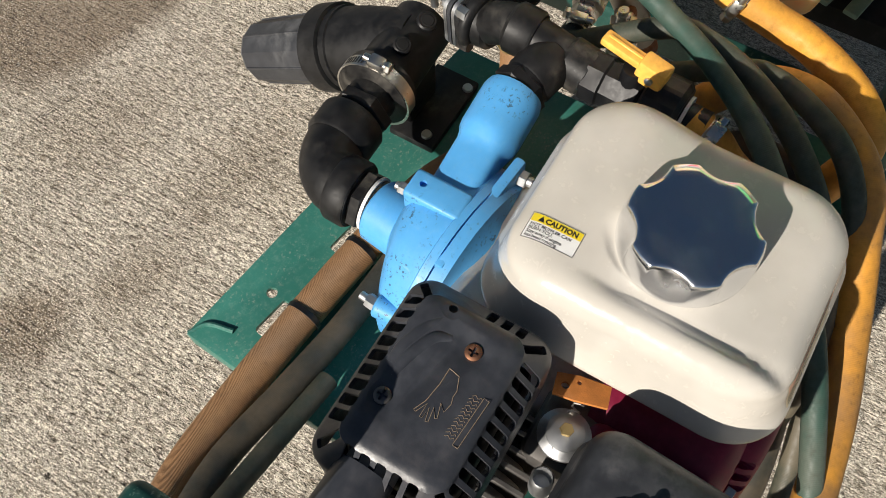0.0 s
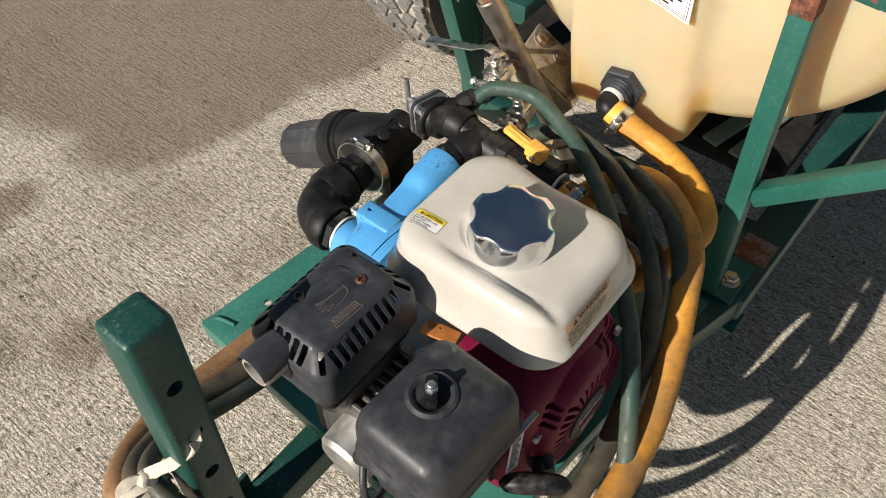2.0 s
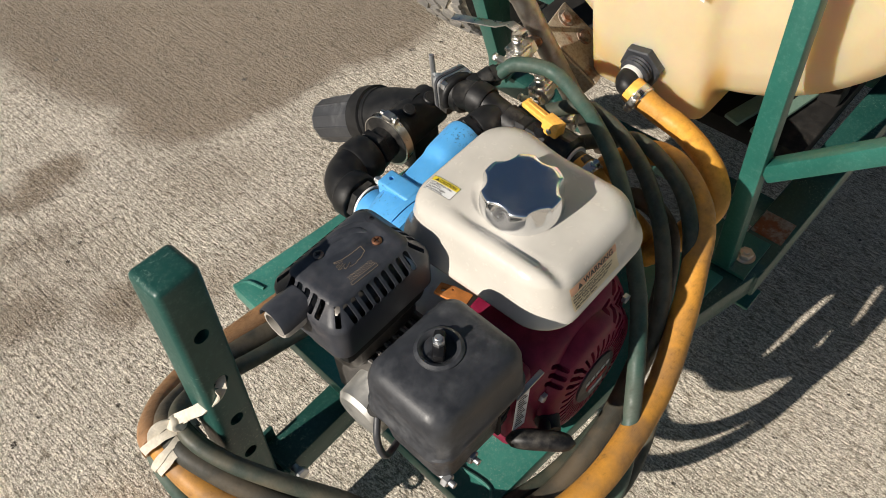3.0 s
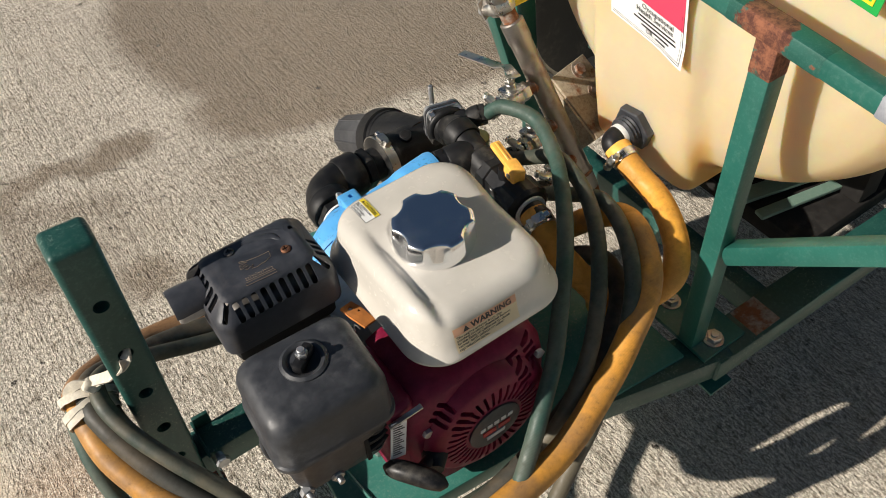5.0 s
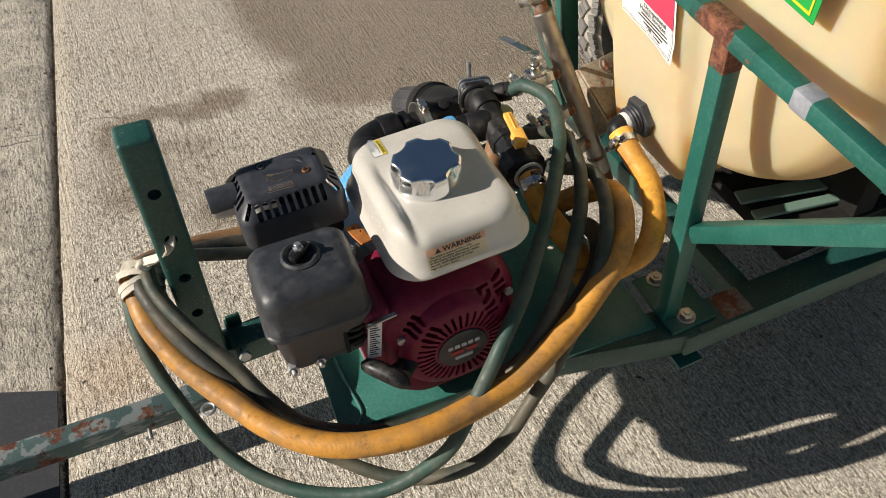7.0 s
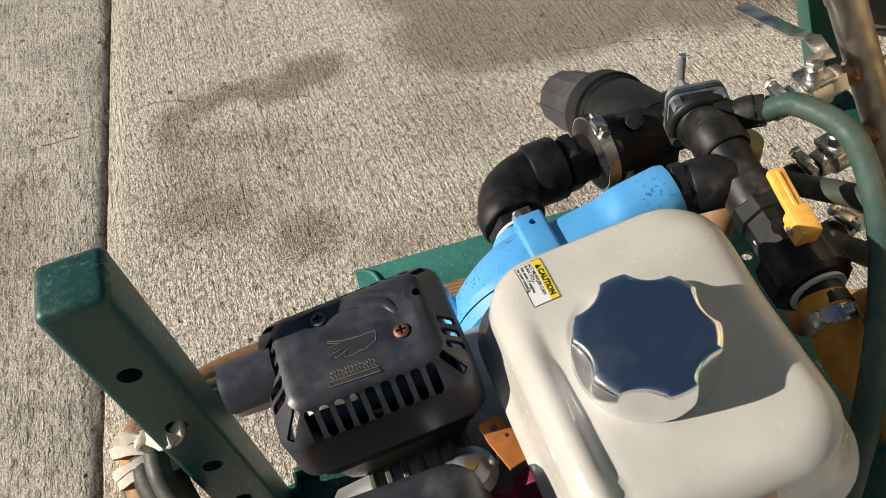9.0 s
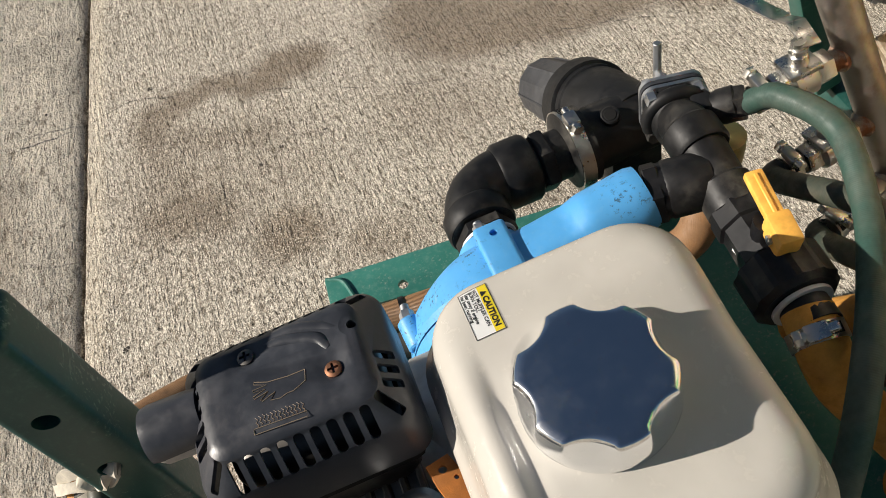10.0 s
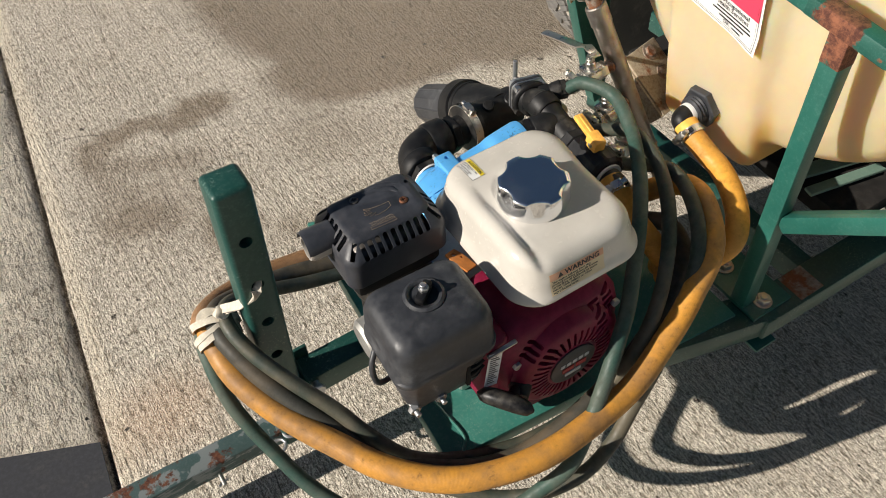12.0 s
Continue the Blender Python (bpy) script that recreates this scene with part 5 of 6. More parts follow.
part("sticker", moved(box(-0.003, 0.003, -0.007, 0.007, 0, 0.0006, 0.0), pose(0.3525, 0.024, 0.224, 0, -72, 4)), "label_white", valve, "small green and white sticker")

# ---- manifold of steel pipe with three stainless valves ----
# the pipe leans from the frame toward the pump
P0, P1 = Vector((0.5834, 0.0660, 0.056)), Vector((0.4870, 0.2453, 0.460))
pd = (P1 - P0).normalized()
at = lambda z: P0 + (P1 - P0) * ((z - P0.z) / (P1.z - P0.z))
manifold = thing("pipe_manifold", "welded steel pipe manifold with heat tint, leaning beside the tank", "manifold", P0)
b = lathe(P0, pd, ((0.0, 0.0160), (0.002, 0.0170), (0.286, 0.0170), (0.289, 0.0184), (0.321, 0.0184), (0.323, 0.016)), 28)
part("pipe", b, "pipe_steel", manifold)
part("end_plug", join(lathe(P0 - pd * 0.02, pd, ((0, 0.0145), (0.02, 0.0155)), 20), hexnut(P0 - pd * 0.045, pd, 0.011, 0.026)), "rusty_steel", manifold)
part("weld_ring", lathe(P0 + pd * 0.03, pd, ((0, 0.0175), (0.003, 0.0192), (0.006, 0.0175)), 24), "rusty_steel", manifold)
top = P0 + pd * 0.323
part("nipple", lathe(top, pd, ((0, 0.013), (0.022, 0.013)), 22), "rusty_steel", manifold)
V2 = top + pd * 0.018
upper = thing("shutoff_valve", "steel ball valve with a chipped yellow lever on the manifold's top", "valve", V2)
b = hexnut(V2, pd, 0.019, 0.018)
lathe(V2 + pd * 0.016, pd, ((0, 0.017), (0.006, 0.0215), (0.022, 0.0215), (0.03, 0.017)), 24, b)
hexnut(V2 + pd * 0.044, pd, 0.0195, 0.020, b)
part("body", b, "stainless", upper)
part("thread", lathe(V2 + pd * 0.063, pd, ((0, 0.014), (0.002, 0.016), (0.006, 0.014), (0.008, 0.016), (0.012, 0.014), (0.014, 0.016), (0.018, 0.014), (0.02, 0.016), (0.026, 0.015), (0.026, 0.012), (0.01, 0.012)), 24), "stained_steel", upper)
side = Vector((-0.27, 0.86, -0.44)).normalized()
c = V2 + pd * 0.004
lv = c + side * 0.040
b = lathe(c + side * 0.012, side, ((0, 0.0135), (0.010, 0.0135), (0.012, 0.010), (0.026, 0.009)), 20)
part("bonnet", b, "stainless", upper)
part("stem", join(hexnut(lv - side * 0.002, side, 0.0098, 0.008), rod(lv, lv + side * 0.011, 0.0045, 12)), "zinc", upper)
tip = Vector((0.5985, 0.177, 0.398))
root = Vector((0.512, 0.204, 0.371))
ld = (tip - root).normalized()
face = Vector((-0.30, -0.55, 0.75))
face = (face - ld * face.dot(ld)).normalized()
b = bar(lv - pd * 0.012, lv + pd * 0.016, 0.020, 0.0032, 0.001, up=side)
bar(lv + pd * 0.010, root - ld * 0.004, 0.022, 0.0032, 0.001, up=face, bm=b)
bar(root - ld * 0.012, root + ld * 0.03, 0.021, 0.0032, 0.001, up=face, bm=b)
grip = part("lever", b, "stained_steel", upper, "brown-tinted steel lever")
b = bar(root, tip - ld * 0.004, 0.0245, 0.0066, 0.0025, up=face)
lathe(tip - ld * 0.004 - face * 0.0033, face, ((0, 0.0100), (0.0015, 0.01225), (0.0051, 0.01225), (0.0066, 0.0100)), 28, b)
part("sleeve", b, "grip_yellow", grip, "yellow dipped sleeve, chipped")
across = ld.cross(face)
for u0, u1, v in ((0.046, 0.080, -0.003), (0.054, 0.076, 0.0035), (0.052, 0.078, 0.008)):
    part("lettering_bar", bar(root + ld * u0 + across * v + face * 0.0035, root + ld * u1 + across * v + face * 0.0035, 0.0026, 0.0003, 0.0, up=face), "ink_black", grip)
tab = V2 + pd * 0.036 + Vector((-0.012, -0.006, 0.0))
part("stop_tab", bar(tab - Vector((0.020, -0.018, 0.0)), tab + Vector((0.016, -0.014, 0.0)), 0.011, 0.007, 0.002, up=pd), "stainless", upper)


def small_valve(z, out, label, grip=None):
    """A stainless ball valve on a welded nipple of the manifold."""
    o, d = at(z), Vector(out).normalized()
    ob = thing("manifold_valve", label, "valve", o + d * 0.05, group="valves on the manifold")
    part("nipple", lathe(o + d * 0.010, d, ((0, 0.012), (0.006, 0.0135), (0.010, 0.0105), (0.03, 0.0105)), 20), "rusty_steel", ob)
    b = hexnut(o + d * 0.026, d, 0.0155, 0.016)
    lathe(o + d * 0.040, d, ((0, 0.013), (0.004, 0.018), (0.024, 0.018), (0.028, 0.014)), 22, b)
    hexnut(o + d * 0.066, d, 0.0155, 0.014, b)
    part("body", b, "stainless", ob)
    up = (Vector((-0.15, 0.1, 1)) - d * d.dot(Vector((-0.15, 0.1, 1)))).normalized()
    c = o + d * 0.054
    b = bar(c + up * 0.016 - d * 0.015, c + up * 0.016 + d * 0.015, 0.030, 0.006, 0.0015, up=up)
    lathe(c + up * 0.018, up, ((0, 0.009), (0.010, 0.008), (0.012, 0.006), (0.024, 0.006)), 18, b)
    hexnut(c + up * 0.030, up, 0.0085, 0.006, b)
    part("bonnet", b, "stainless", ob)
    if not grip:
        return o + d * 0.080, d
    b = bmesh.new()
    for p, q in zip(grip, grip[1:]):
        bar(p, q, 0.0165, 0.0022, 0.0008, bm=b)
    part("lever", b, "stainless", ob)
    return o + d * 0.080, d


e1, d1 = small_valve(0.246, (-1, 0.0, -0.09), "stainless ball valve with a flat lever, feeding the green hose", ((0.488, 0.146, 0.281), (0.492, 0.176, 0.283), (0.497, 0.200, 0.266), (0.484, 0.283, 0.251)))
e2, d2 = small_valve(0.181, (-1, -0.10, -0.12), "stainless ball valve without its lever on the manifold")
e3, d3 = small_valve(0.117, (-0.9, -0.3, 0.05), "stainless ball valve low on the manifold")
mount = thing("manifold_bracket", "rusty steel angle bracket with two bolts carrying the manifold", "bracket", (0.60, 0.15, 0.1))
BX = Vector((0.97, 0.24, -0.06)).normalized()
BN = Vector((0.19, -0.56, 0.80))
BN = (BN - BX * BN.dot(BX)).normalized()
BM = Matrix((BX, -BN, BX.cross(-BN))).transposed().to_4x4()
BM.translation = Vector((0.588, 0.183, 0.2085)) - BX.cross(-BN) * 0.095
part("plate", moved(box(0.0, 0.090, -0.004, 0.004, -0.030, 0.095, 0.002), BM), "stained_plate", mount)
part("flange", moved(box(-0.004, 0.004, 0.0, 0.045, -0.030, 0.095, 0.002), BM), "stained_plate", mount)
for u, w in ((0.058, 0.078), (0.060, 0.034)):
    b = hexnut((u, -0.004, w), (0, -1, 0), 0.0105, 0.008)
    lathe((u, -0.003, w), (0, -1, 0), ((0, 0.015), (0.003, 0.015)), 18, b)
    part("bolt", moved(b, BM), "rusty_steel", mount)
part("stand", bar((0.63, 0.165, -0.01), (0.63, 0.165, 0.150), 0.04, 0.02), "green_worn", mount)
part("spring_coil", tube([(0.602 + 0.02 * i / 60, 0.145 + 0.012 * math.cos(i * 0.9), 0.10 + 0.012 * math.sin(i * 0.9)) for i in range(80)], 0.0025, 6, 1), "steel", mount)

# ---- spray tank ----
CY, CZ, CR = -0.033, 0.512, 0.345
poly = thing("spray_tank", "large translucent cream polyethylene spray tank with orange residue", "tank", (1.2, CY, 0.15))
prof = [(0.600, 0.0), (0.602, 0.10), (0.608, 0.20), (0.622, 0.27), (0.640, 0.312), (0.662, 0.330), (0.70, CR), (0.95, CR + 0.004), (1.0, CR - 0.012), (1.05, CR + 0.004), (1.5, CR), (1.98, CR), (2.04, 0.31), (2.08, 0.2), (2.09, 0.0)]
b = lathe((0, CY, CZ), (1, 0, 0), [(h, max(r, 0.004)) for h, r in prof], 96)
loops = []
for z, x, w, r in ((0.134, 0.630, 0.190, 0.018), (0.137, 0.624, 0.202, 0.022), (0.148, 0.620, 0.210, 0.024), (0.24, 0.604, 0.214, 0.026), (0.34, 0.590, 0.216, 0.028), (0.45, 0.580, 0.220, 0.034), (0.56, 0.580, 0.214, 0.04), (0.66, 0.590, 0.200, 0.05), (0.72, 0.66, 0.17, 0.05)):
    loops.append([(px, py, z) for px, py in rrect((x + 0.86) / 2, 0.006, 0.86 - x, w, r, 8)])
rings(b, loops)
shell = part("shell", b, "polyethylene", poly, "moulded shell with a square sump in front", 180)
mould = shell.modifiers.new("moulded", "REMESH")
mould.mode, mould.voxel_size, mould.use_smooth_shade = "VOXEL", 0.0085, True
ease = shell.modifiers.new("eased", "SMOOTH")
ease.factor, ease.iterations = 0.5, 4
b = bmesh.new()
rings(b, [[(x, CY + (CR + 0.018 + t) * math.sin(radians(k * 4)), CZ - (CR + 0.018 + t) * math.cos(radians(k * 4))) for k in range(-13, 14) for t in (0,)] + [(x, CY + (CR + 0.028) * math.sin(radians(k * 4)), CZ - (CR + 0.028) * math.cos(radians(k * 4))) for k in range(13, -14, -1)] for x in (0.88, 0.95, 1.3, 1.98)])
part("cradle", b, "cradle_shade_black", poly, "black sheet cradle under the tank")
# black slab stands for the trailer deck in shade below the tank
part("shaded_deck", box(0.78, 1.98, -0.225, 0.36, -0.006, 0.030, 0.004), "cradle_shade_black", poly)
# flat strips whose pale colour stands in for sun falling on them
for p, q, w in (((0.765, -0.098, 0.046), (1.02, -0.163, 0.046), 0.030), ((0.765, -0.143, 0.042), (1.04, -0.198, 0.042), 0.020)):
    part("cradle_strip", bar(p, q, w, 0.008, 0.002), "sunlit_green", poly, "green flat strip under the tank, coloured pale as if sunlit")
part("cradle_bolt", hexnut((0.945, -0.203, 0.032), (0, 0, 1), 0.009, 0.006), "steel", poly)
for x in (0.92, 1.40, 1.90):
    part("saddle", box(x, x + 0.05, -0.22, 0.15, 0.028, 0.146, 0.006), "cradle_shade_black", poly)
# bulkhead fitting and its elbow
bulk = thing("bulkhead_fitting", "grey hexagonal bulkhead fitting screwed into the tank sump", "pipe fitting", (0.60, 0.0, 0.22))
FX, FY, FZ = 0.606, 0.004, 0.222
b = hexnut((FX + 0.003, FY, FZ), (-1, 0, -0.12), 0.036, 0.016, turn=0.2)
part("hex_flange", b, "filter_cover", bulk)
b = lathe((FX - 0.012, FY, FZ - 0.001), (-1, 0, -0.12), [(k * 0.003, 0.0245 if k % 2 else 0.0225) for k in range(7)], 28)
part("thread", b, "filter_cover", bulk)
part("thread_tape", lathe((FX - 0.030, FY, FZ - 0.003), (-1, 0, -0.12), ((0, 0.0185), (0.008, 0.0185)), 24), "label_white", bulk, "white thread tape")
b = tube([(FX - 0.026, FY, FZ - 0.003), (FX - 0.040, FY, FZ - 0.004), (FX - 0.049, FY - 0.003, FZ - 0.006), (FX - 0.050, FY - 0.012, FZ - 0.011)], 0.0178, 22, 6)
part("elbow", b, "union_plastic", bulk)


# signs stuck on the tank
paper = thing("paper_notice", "white printed paper notice with a red corner, curling off the tank", "notice", (0.575, 0.05, 0.385))
UPV = Vector((-0.09, 0.05, 1)).normalized()
RTV = Vector((0.03, -1, -0.16)).normalized()
PO = Vector((0.578, 0.052, 0.408))


def sheet_part(name, u0, u1, v0, v1, lift, mat, parent):
    b = bmesh.new()
    N = RTV.cross(UPV)
    rings(b, [[PO + RTV * (u0 + (u1 - u0) * i / 10) + UPV * (v0 + (v1 - v0) * j / 6) + N * (lift + 0.006 * soft(0.03 - (v0 + (v1 - v0) * j / 6), 0, 0.03) * soft((u0 + (u1 - u0) * i / 10), 0.08, 0.135)) for i in range(11)] for j in range(7)], False, False, closed=False)
    return part(name, b, mat, parent)


front = sheet_part("sheet", 0.0, 0.135, 0.0, 0.19, 0.004, "label_white", paper)
sheet_part("red_panel", 0.03, 0.131, 0.0525, 0.11, 0.0045, "label_red", paper)
for u0, u1, v0, v1 in ((0.004, 0.131, 0.0045, 0.0052), (0.004, 0.131, 0.0075, 0.0080), (0.130, 0.1307, 0.0045, 0.075), (0.127, 0.1274, 0.0080, 0.075)):
    sheet_part("border", u0, u1, v0, v1, 0.0046, "ink_black", front)
NV = RTV.cross(UPV)
for text, size, u, v in (("Occupational", 0.0105, 0.058, 0.0435), ("Health Services", 0.0105, 0.048, 0.0350), ("OR", 0.0090, 0.066, 0.0105)):
    part("lettering", letters(text, size, PO + RTV * u + UPV * v + NV * 0.0048, RTV, UPV, 0.0001), "ink_black", front)
for u0, u1, v0 in ((0.052, 0.118, 0.0290), (0.044, 0.120, 0.0230), (0.058, 0.108, 0.0170), (0.084, 0.102, 0.0108)):
    sheet_part("lettering_bar", u0, u1, v0, v0 + 0.0026, 0.0047, "ink_black", front)
green = thing("green_sign", "green plastic sign with a thin yellow border on the tank", "sign", (0.63, -0.28, 0.56))
GO, GR, GU = Vector((0.594, -0.285, 0.562)), Vector((0.02, 1, 0.10)).normalized(), Vector((-0.03, -0.10, 1)).normalized()
GN = -GR.cross(GU)


def green_rect(name, u0, u1, v0, v1, lift, mat, parent):
    b = bmesh.new()
    p = [GO + GR * u + GU * v for u, v in ((u0, v0), (u1, v0), (u1, v1), (u0, v1))]
    rings(b, [[q + GN * lift for q in p], [q + GN * (lift + 0.0015) for q in p]])
    return part(name, b, mat, parent)


gs = green_rect("panel", 0.0, 0.21, 0.0, 0.16, 0.0, "label_green", green)
for args in ((0.008, 0.202, 0.008, 0.011), (0.008, 0.202, 0.149, 0.152), (0.008, 0.011, 0.011, 0.149), (0.199, 0.202, 0.011, 0.149)):
    green_rect("border", *args, 0.0012, "label_yellow", gs)

# ---- hoses ----
def hose(points, r, mat, label, n=10, seg=18):
    b = tube(points, r, seg, n, wobble=0.05)
    return single("hose", b, mat, label, "hose", at=points[0], group="hoses coiled round the engine")


# feed from the tank: out of the elbow, down in a bow to the coil
hose([(0.5560, -0.0180, 0.2080), (0.5545, -0.0330, 0.2040), (0.5543, -0.0611, 0.1945), (0.5518, -0.1004, 0.1874), (0.5328, -0.1474, 0.1828), (0.5083, -0.1854, 0.1742), (0.4837, -0.2045, 0.1542), (0.4544, -0.1931, 0.1222), (0.4269, -0.1723, 0.0883), (0.4133, -0.1468, 0.0581)], 0.0185, "yellow_hose", "orange-yellow suction hose bowing down from the tank fitting")
hose_clamp("hose_clamp", (0.5555, -0.0255, 0.2055), (-0.08, -0.93, -0.30), 0.0198, 0.013, (-1, 0, 0.3), "stainless worm-drive clamp on the suction hose", "stainless")
single("hose_cuff", lathe((0.5575, -0.0060, 0.2110), (-0.08, -0.93, -0.30), ((0, 0.0195), (0.002, 0.0205), (0.020, 0.0205), (0.021, 0.0190)), 26), "valve_yellow", "yellow cuff where the suction hose meets the elbow", "hose fitting", at=(0.5575, -0.0060, 0.2110))
# delivery hose from the ball valve
hose([(0.3700, -0.042, 0.2207), (0.3660, -0.066, 0.2150), (0.3720, -0.088, 0.1850), (0.3930, -0.108, 0.145), (0.418, -0.124, 0.10), (0.44, -0.13, 0.055), (0.45, -0.11, 0.022)], 0.0200, "yellow_hose", "yellow delivery hose bending down from the union valve")
hose_clamp("hose_clamp", (0.3664, -0.062, 0.2165), (-0.12, -1, -0.28), 0.0210, 0.014, (-0.3, 0, 1), "stainless worm-drive clamp on the delivery hose")
# the orange hose: from the coil beside the tank, round the front to the post
hose([(0.4191, 0.0191, 0.0566), (0.4613, -0.0303, 0.1268), (0.4860, -0.0801, 0.1754), (0.4778, -0.1325, 0.1975), (0.4489, -0.1893, 0.1863), (0.4165, -0.2191, 0.1707), (0.3790, -0.2369, 0.1509), (0.3416, -0.2533, 0.1313), (0.2962, -0.2690, 0.1130), (0.2478, -0.2847, 0.0984), (0.2014, -0.2941, 0.0883), (0.1291, -0.3008, 0.0831), (0.0724, -0.3015, 0.0798), (0.0157, -0.2909, 0.0749), (-0.0441, -0.2675, 0.0701), (-0.0931, -0.2323, 0.0676), (-0.1361, -0.1837, 0.0682), (-0.1699, -0.1281, 0.0727), (-0.2062, -0.0678, 0.0810), (-0.2312, -0.0188, 0.0933), (-0.2503, 0.0348, 0.1114), (-0.2546, 0.0834, 0.1297), (-0.2519, 0.1167, 0.1392)], 0.0185, "orange_hose", "orange spray hose looped round the engine, dirty and scuffed")
# the dark hose beside it
hose([(0.4285, -0.0314, 0.0778), (0.4498, -0.1015, 0.1241), (0.4264, -0.1673, 0.1264), (0.3649, -0.2086, 0.0945), (0.2738, -0.2371, 0.0583), (0.1635, -0.2564, 0.0276), (0.0541, -0.2528, 0.0011), (-0.0347, -0.2208, -0.0004), (-0.1024, -0.1716, 0.0193), (-0.1328, -0.1398, 0.0425), (-0.1602, -0.1000, 0.0653), (-0.1935, -0.0461, 0.0927), (-0.2190, 0.0059, 0.1180), (-0.2348, 0.0511, 0.1394), (-0.2418, 0.0903, 0.1521), (-0.2313, 0.1308, 0.1457), (-0.1923, 0.1696, 0.1062), (-0.1033, 0.1932, 0.0690), (-0.0037, 0.1867, 0.0471), (0.0966, 0.1783, 0.0350), (0.2380, 0.1740, 0.0265)], 0.0148, "dark_hose", "dark weathered rubber hose lying along the orange one")
# green hoses from the manifold valves
hose([tuple(e1), tuple(e1 + d1 * 0.022), (0.4500, 0.1292, 0.2563), (0.4675, 0.0756, 0.2581), (0.4500, 0.0114, 0.2471), (0.4187, -0.0417, 0.2467), (0.3813, -0.0935, 0.2417), (0.3413, -0.1413, 0.2231), (0.2995, -0.1831, 0.1977), (0.2621, -0.2190, 0.1760), (0.2281, -0.2438, 0.1548), (0.1928, -0.2676, 0.1261), (0.1480, -0.2948, 0.0879), (0.0992, -0.3176, 0.0390), (0.0557, -0.3094, -0.0118), (-0.0007, -0.2994, -0.0427), (-0.0589, -0.2734, -0.0614), (-0.1208, -0.2335, -0.0679), (-0.1689, -0.1903, -0.0632), (-0.2032, -0.1478, -0.0493), (-0.2306, -0.1000, -0.0249), (-0.2492, -0.0509, 0.0069), (-0.2629, -0.0117, 0.0352), (-0.2727, 0.0287, 0.0683), (-0.2726, 0.0743, 0.1060), (-0.2629, 0.1201, 0.1269), (-0.2271, 0.1811, 0.0966), (-0.1631, 0.2144, 0.0546), (-0.0837, 0.2260, 0.0326)], 0.0112, "green_hose", "green rubber spray hose arching from the manifold round the engine")
hose([tuple(e2), tuple(e2 + d2 * 0.03), (0.4536, 0.0194, 0.2335), (0.4543, -0.0213, 0.2370), (0.4410, -0.0703, 0.2318), (0.4123, -0.1241, 0.2206), (0.3754, -0.1727, 0.1984), (0.3386, -0.2090, 0.1683), (0.3034, -0.2338, 0.1342), (0.2706, -0.2467, 0.0975), (0.2326, -0.2523, 0.0558), (0.1734, -0.2448, 0.0004), (0.0739, -0.2330, -0.0148), (-0.0248, -0.2040, -0.0051), (-0.0867, -0.1744, 0.0210), (-0.1257, -0.1295, 0.0616), (-0.1502, -0.0836, 0.0900), (-0.1884, -0.0237, 0.1242), (-0.2159, 0.0323, 0.1475), (-0.2269, 0.0806, 0.1629), (-0.2163, 0.1210, 0.1576), (-0.1674, 0.1568, 0.1111), (-0.0735, 0.1631, 0.0644), (0.0262, 0.1596, 0.0374)], 0.0112, "dusty_hose", "dark green rubber hose from the second valve")
hose([tuple(e3), tuple(e3 + d3 * 0.03), (0.4612, -0.0562, 0.2095), (0.4625, -0.0920, 0.2181), (0.4494, -0.1345, 0.2152), (0.4264, -0.1771, 0.2067), (0.4026, -0.2080, 0.1817), (0.3761, -0.2295, 0.1477), (0.3463, -0.2447, 0.1077), (0.2944, -0.2700, 0.0524), (0.2454, -0.2853, 0.0036), (0.1995, -0.3012, -0.0360), (0.1429, -0.3085, -0.0644), (0.0805, -0.2953, -0.0830), (0.0276, -0.2625, -0.1006), (-0.0118, -0.2311, -0.1005), (-0.0472, -0.1965, -0.0929), (-0.0845, -0.1658, -0.0714), (-0.1236, -0.1227, -0.0278), (-0.1547, -0.0786, 0.0204), (-0.1869, -0.0224, 0.0682), (-0.2134, 0.0350, 0.1111), (-0.2232, 0.0823, 0.1314), (-0.2137, 0.1258, 0.1258)], 0.0112, "dusty_hose", "green rubber hose hanging low before the deck")
for e, d, lab in ((e1, d1, "green hose"), (e2, d2, "second green hose"), (e3, d3, "lowest green hose")):
    hose_clamp("hose_clamp", tuple(e + d * 0.012), tuple(d), 0.0121, 0.011, (0, 0, 1), "stainless clamp on the end of the " + lab)
# braided return hose under the pump, along the back of the deck
hose([(-0.2572, 0.118, 0.1330), (-0.246, 0.148, 0.124), (-0.205, 0.192, 0.090), (-0.13, 0.224, 0.055), (-0.04, 0.232, 0.032), (0.04, 0.230, 0.024), (0.10, 0.2255, 0.022), (0.18, 0.216, 0.022), (0.28, 0.196, 0.03), (0.37, 0.150, 0.05), (0.405, 0.152, 0.11), (0.418, 0.160, 0.170)], 0.0200, "braided_hose", "brown-orange ribbed hose strapped along the back of the deck")
single("hose_cuff", lathe((0.419, 0.162, 0.176), (0.1, 0.1, 1), ((-0.012, 0.023), (0.0, 0.0235), (0.014, 0.0235), (0.016, 0.018)), 24), "brass", "yellowed hose cuff at the upper end of the ribbed hose", "hose fitting", at=(0.419, 0.162, 0.176))
single("cable_tie", lathe((0.072, 0.2275, 0.0225), (1, -0.07, -0.02), ((0, 0.0200), (0, 0.0216), (0.006, 0.0216), (0.006, 0.0200)), 28), "union_plastic", "black tie strapping the ribbed hose to the deck", "cable tie", at=(0.072, 0.2275, 0.0225))
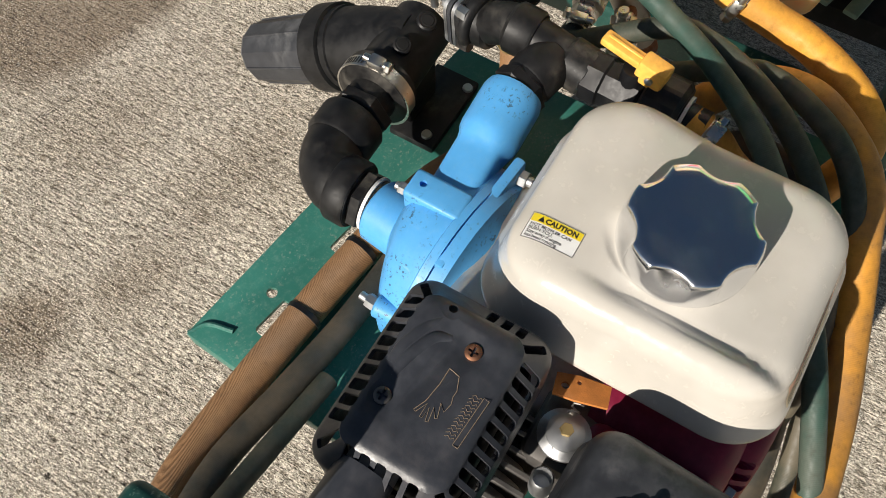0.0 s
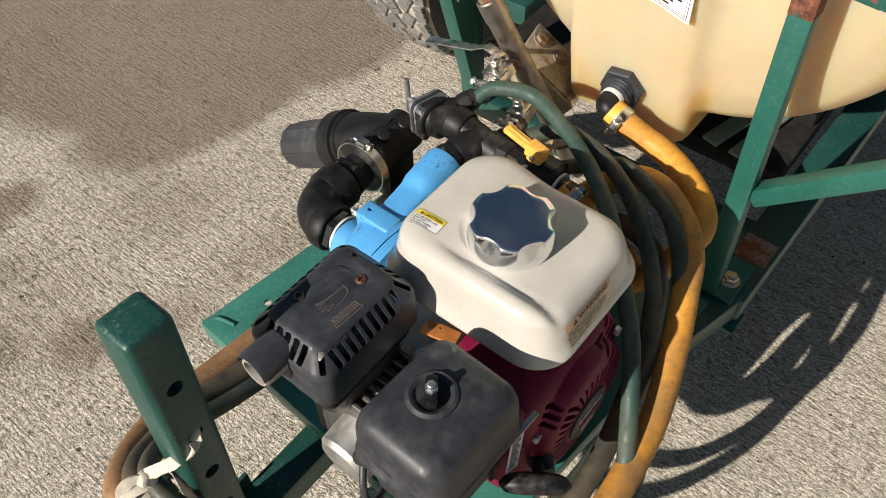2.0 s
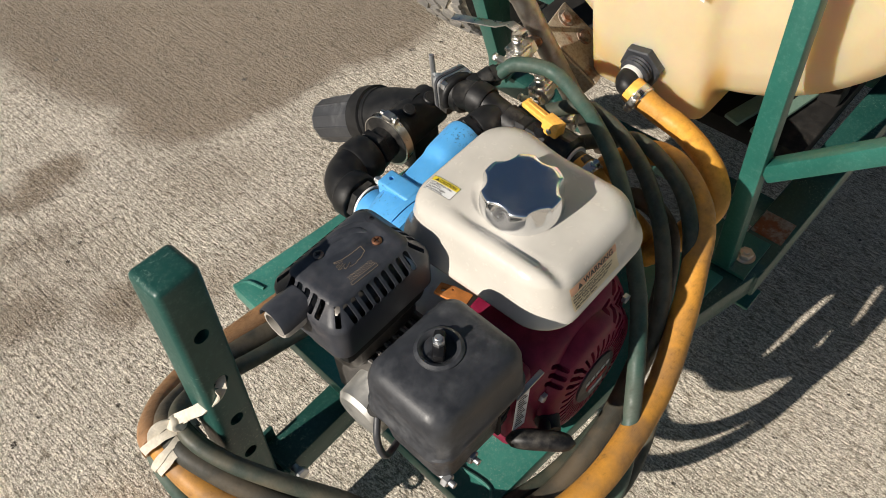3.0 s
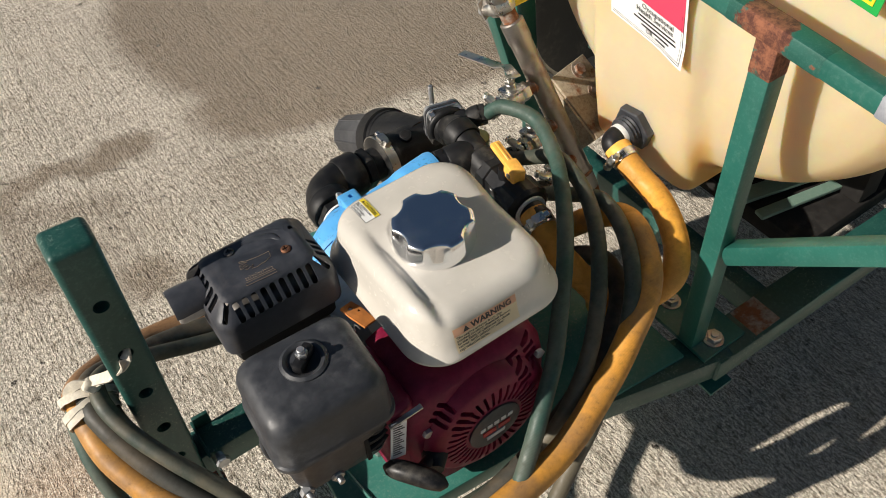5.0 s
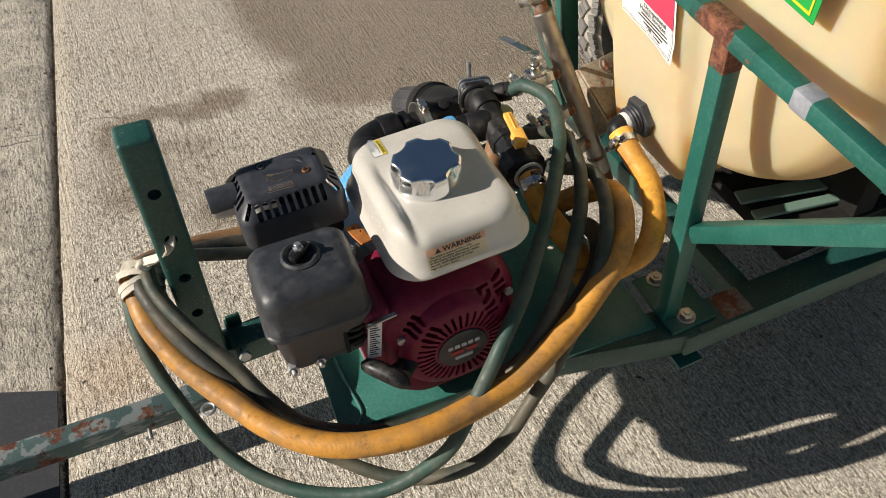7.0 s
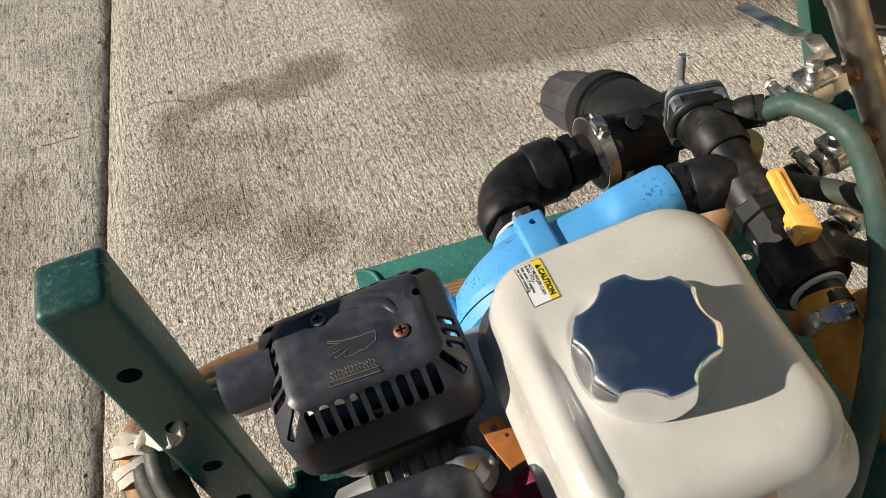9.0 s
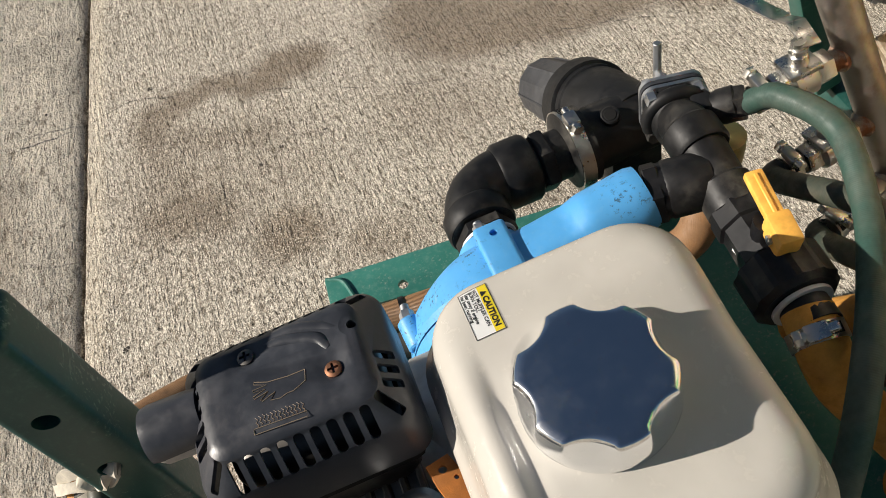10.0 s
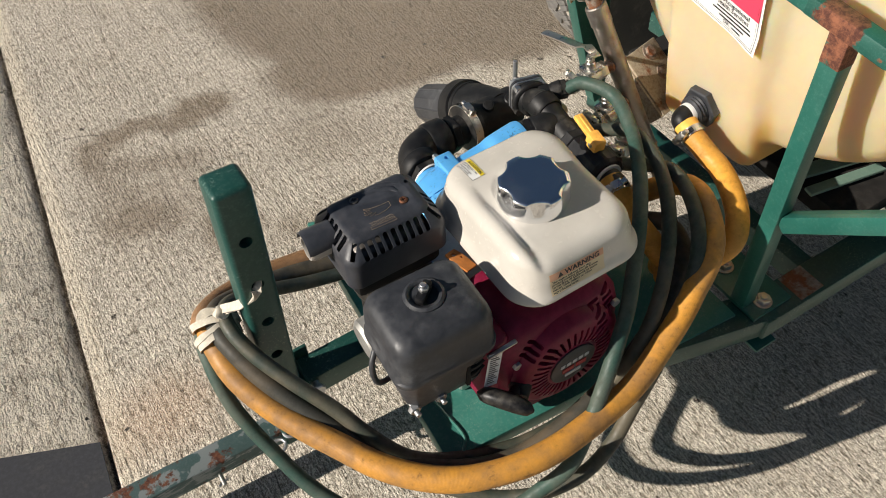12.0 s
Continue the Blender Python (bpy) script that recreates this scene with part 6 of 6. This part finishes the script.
single("cable_tie", lathe((0.170, 0.2175, 0.0220), (1, -0.13, 0.0), ((0, 0.0200), (0, 0.0216), (0.006, 0.0216), (0.006, 0.0200)), 28), "union_plastic", "black tie strapping the ribbed hose to the deck", "cable tie", at=(0.170, 0.2175, 0.0220))
# cloth strip that ties the coil to the post
tie = thing("cloth_tie", "frayed white cotton strip tying the hoses to the hitch post", "tie", (-0.225, 0.08, 0.14))


def ribbon(points, w, across, parent):
    line = curve(points, 8)
    b = bmesh.new()
    loops = []
    for i, p in enumerate(line):
        d = (line[min(i + 1, len(line) - 1)] - line[max(i - 1, 0)]).normalized()
        s = (Vector(across) - d * d.dot(Vector(across))).normalized() * w / 2 * (1 + 0.35 * noise.noise(p * 70))
        f = d.cross(s).normalized() * 0.0012
        loops.append([p - s - f, p + s - f, p + s + f, p - s + f])
    rings(b, loops)
    return part("strip", b, "cloth_white", parent)


ribbon([(-0.168, 0.072, 0.252), (-0.169, 0.058, 0.250), (-0.180, 0.055, 0.236), (-0.196, 0.066, 0.216), (-0.212, 0.084, 0.198), (-0.226, 0.100, 0.184)], 0.0135, (0.6, 0, 0.6), tie)
ribbon([(-0.170, 0.074, 0.247), (-0.171, 0.061, 0.243), (-0.184, 0.059, 0.228), (-0.204, 0.078, 0.202), (-0.224, 0.098, 0.180)], 0.012, (0.2, 0.8, 0.6), tie)
ACROSS, LIFT = Vector((0.0, 0.91, 0.41)), Vector((0.0, -0.41, 0.91))
for c, k, w, lean in (((-0.2435, 0.092, 0.1345), 1.0, 0.016, 0.0), ((-0.2435, 0.1005, 0.1375), 1.06, 0.009, 0.12), ((-0.240, 0.110, 0.1455), 1.03, 0.011, -0.25)):
    ribbon([Vector(c) + Vector((0.0330 * k * math.cos(t), 0, 0)) + LIFT * 0.0300 * k * math.sin(t) + ACROSS * lean * 0.03 * math.cos(t) for t in [2 * math.pi * i / 16 for i in range(17)]], w, ACROSS, tie)
part("knot", (lambda b: (bmesh.ops.create_icosphere(b, subdivisions=3, radius=0.0105), [setattr(v, "co", v.co * (1 + 0.45 * noise.noise(v.co * 110))) for v in b.verts], moved(b, pose(-0.228, 0.098, 0.178)), b)[3])(bmesh.new()), "cloth_white", tie)
ribbon([(-0.228, 0.099, 0.180), (-0.242, 0.106, 0.184), (-0.254, 0.110, 0.176), (-0.262, 0.108, 0.162)], 0.012, (0, 0.5, 1), tie)

# ---- wheel on the far side ----
WC, WR = Vector((1.296, 0.832, 0.31)), 0.31
wheel = thing("wheel", "dusty trailer wheel with a zigzag-treaded rubber tyre", "wheel", WC, m=Matrix())
prof = [(-0.085, 0.17), (-0.098, 0.20), (-0.105, 0.245), (-0.100, 0.275), (-0.088, 0.292), (-0.060, 0.300), (0.060, 0.300), (0.088, 0.292), (0.100, 0.275), (0.105, 0.245), (0.098, 0.20), (0.085, 0.17)]
tyre = part("tyre", lathe(WC, (0, 1, 0), prof, 72), "tyre_rubber", wheel)
part("groove_band", lathe(WC, (0, 1, 0), [(h, r + 0.0015) for h, r in prof[3:9]], 72, cap0=False, cap1=False), "tyre_dust", tyre, "dust packed in the tread grooves")
b = bmesh.new()
for i in range(34):
    for y0, o, sk, w, r in ((-0.084, 0.0, 0.25, 0.030, 0.2915), (-0.044, 0.5, -0.5, 0.033, 0.299), (0.0, 0.0, 0.5, 0.033, 0.3005), (0.044, 0.5, -0.5, 0.033, 0.299), (0.084, 0.0, 0.25, 0.030, 0.2915)):
        turn = Matrix.Translation(WC) @ Matrix.Rotation(2 * math.pi * (i + o) / 34, 4, "Y") @ Matrix.Translation((0, y0, r)) @ Matrix.Rotation(sk, 4, "Z")
        for u in (-0.0165, 0.0, 0.0165):
            k = box(u - 0.0074, u + 0.0074, -w / 2, w / 2, -0.004, 0.0085, 0.0012, 1)
            join(b, moved(k, turn))
part("tread", b, "tread_rubber", tyre, kind="stuff")
b = lathe(WC, (0, -1, 0), ((-0.05, 0.175), (0.06, 0.178), (0.072, 0.172), (0.06, 0.155), (0.03, 0.14), (0.025, 0.06), (0.05, 0.05), (0.055, 0.03)), 48)
part("rim", b, "rim_white", wheel)
single("axle", rod((1.296, -0.25, 0.31), (1.296, 0.832, 0.31), 0.025), "green_worn", "green painted trailer axle tube", "axle", at=(1.296, 0.2, 0.31), m=Matrix())
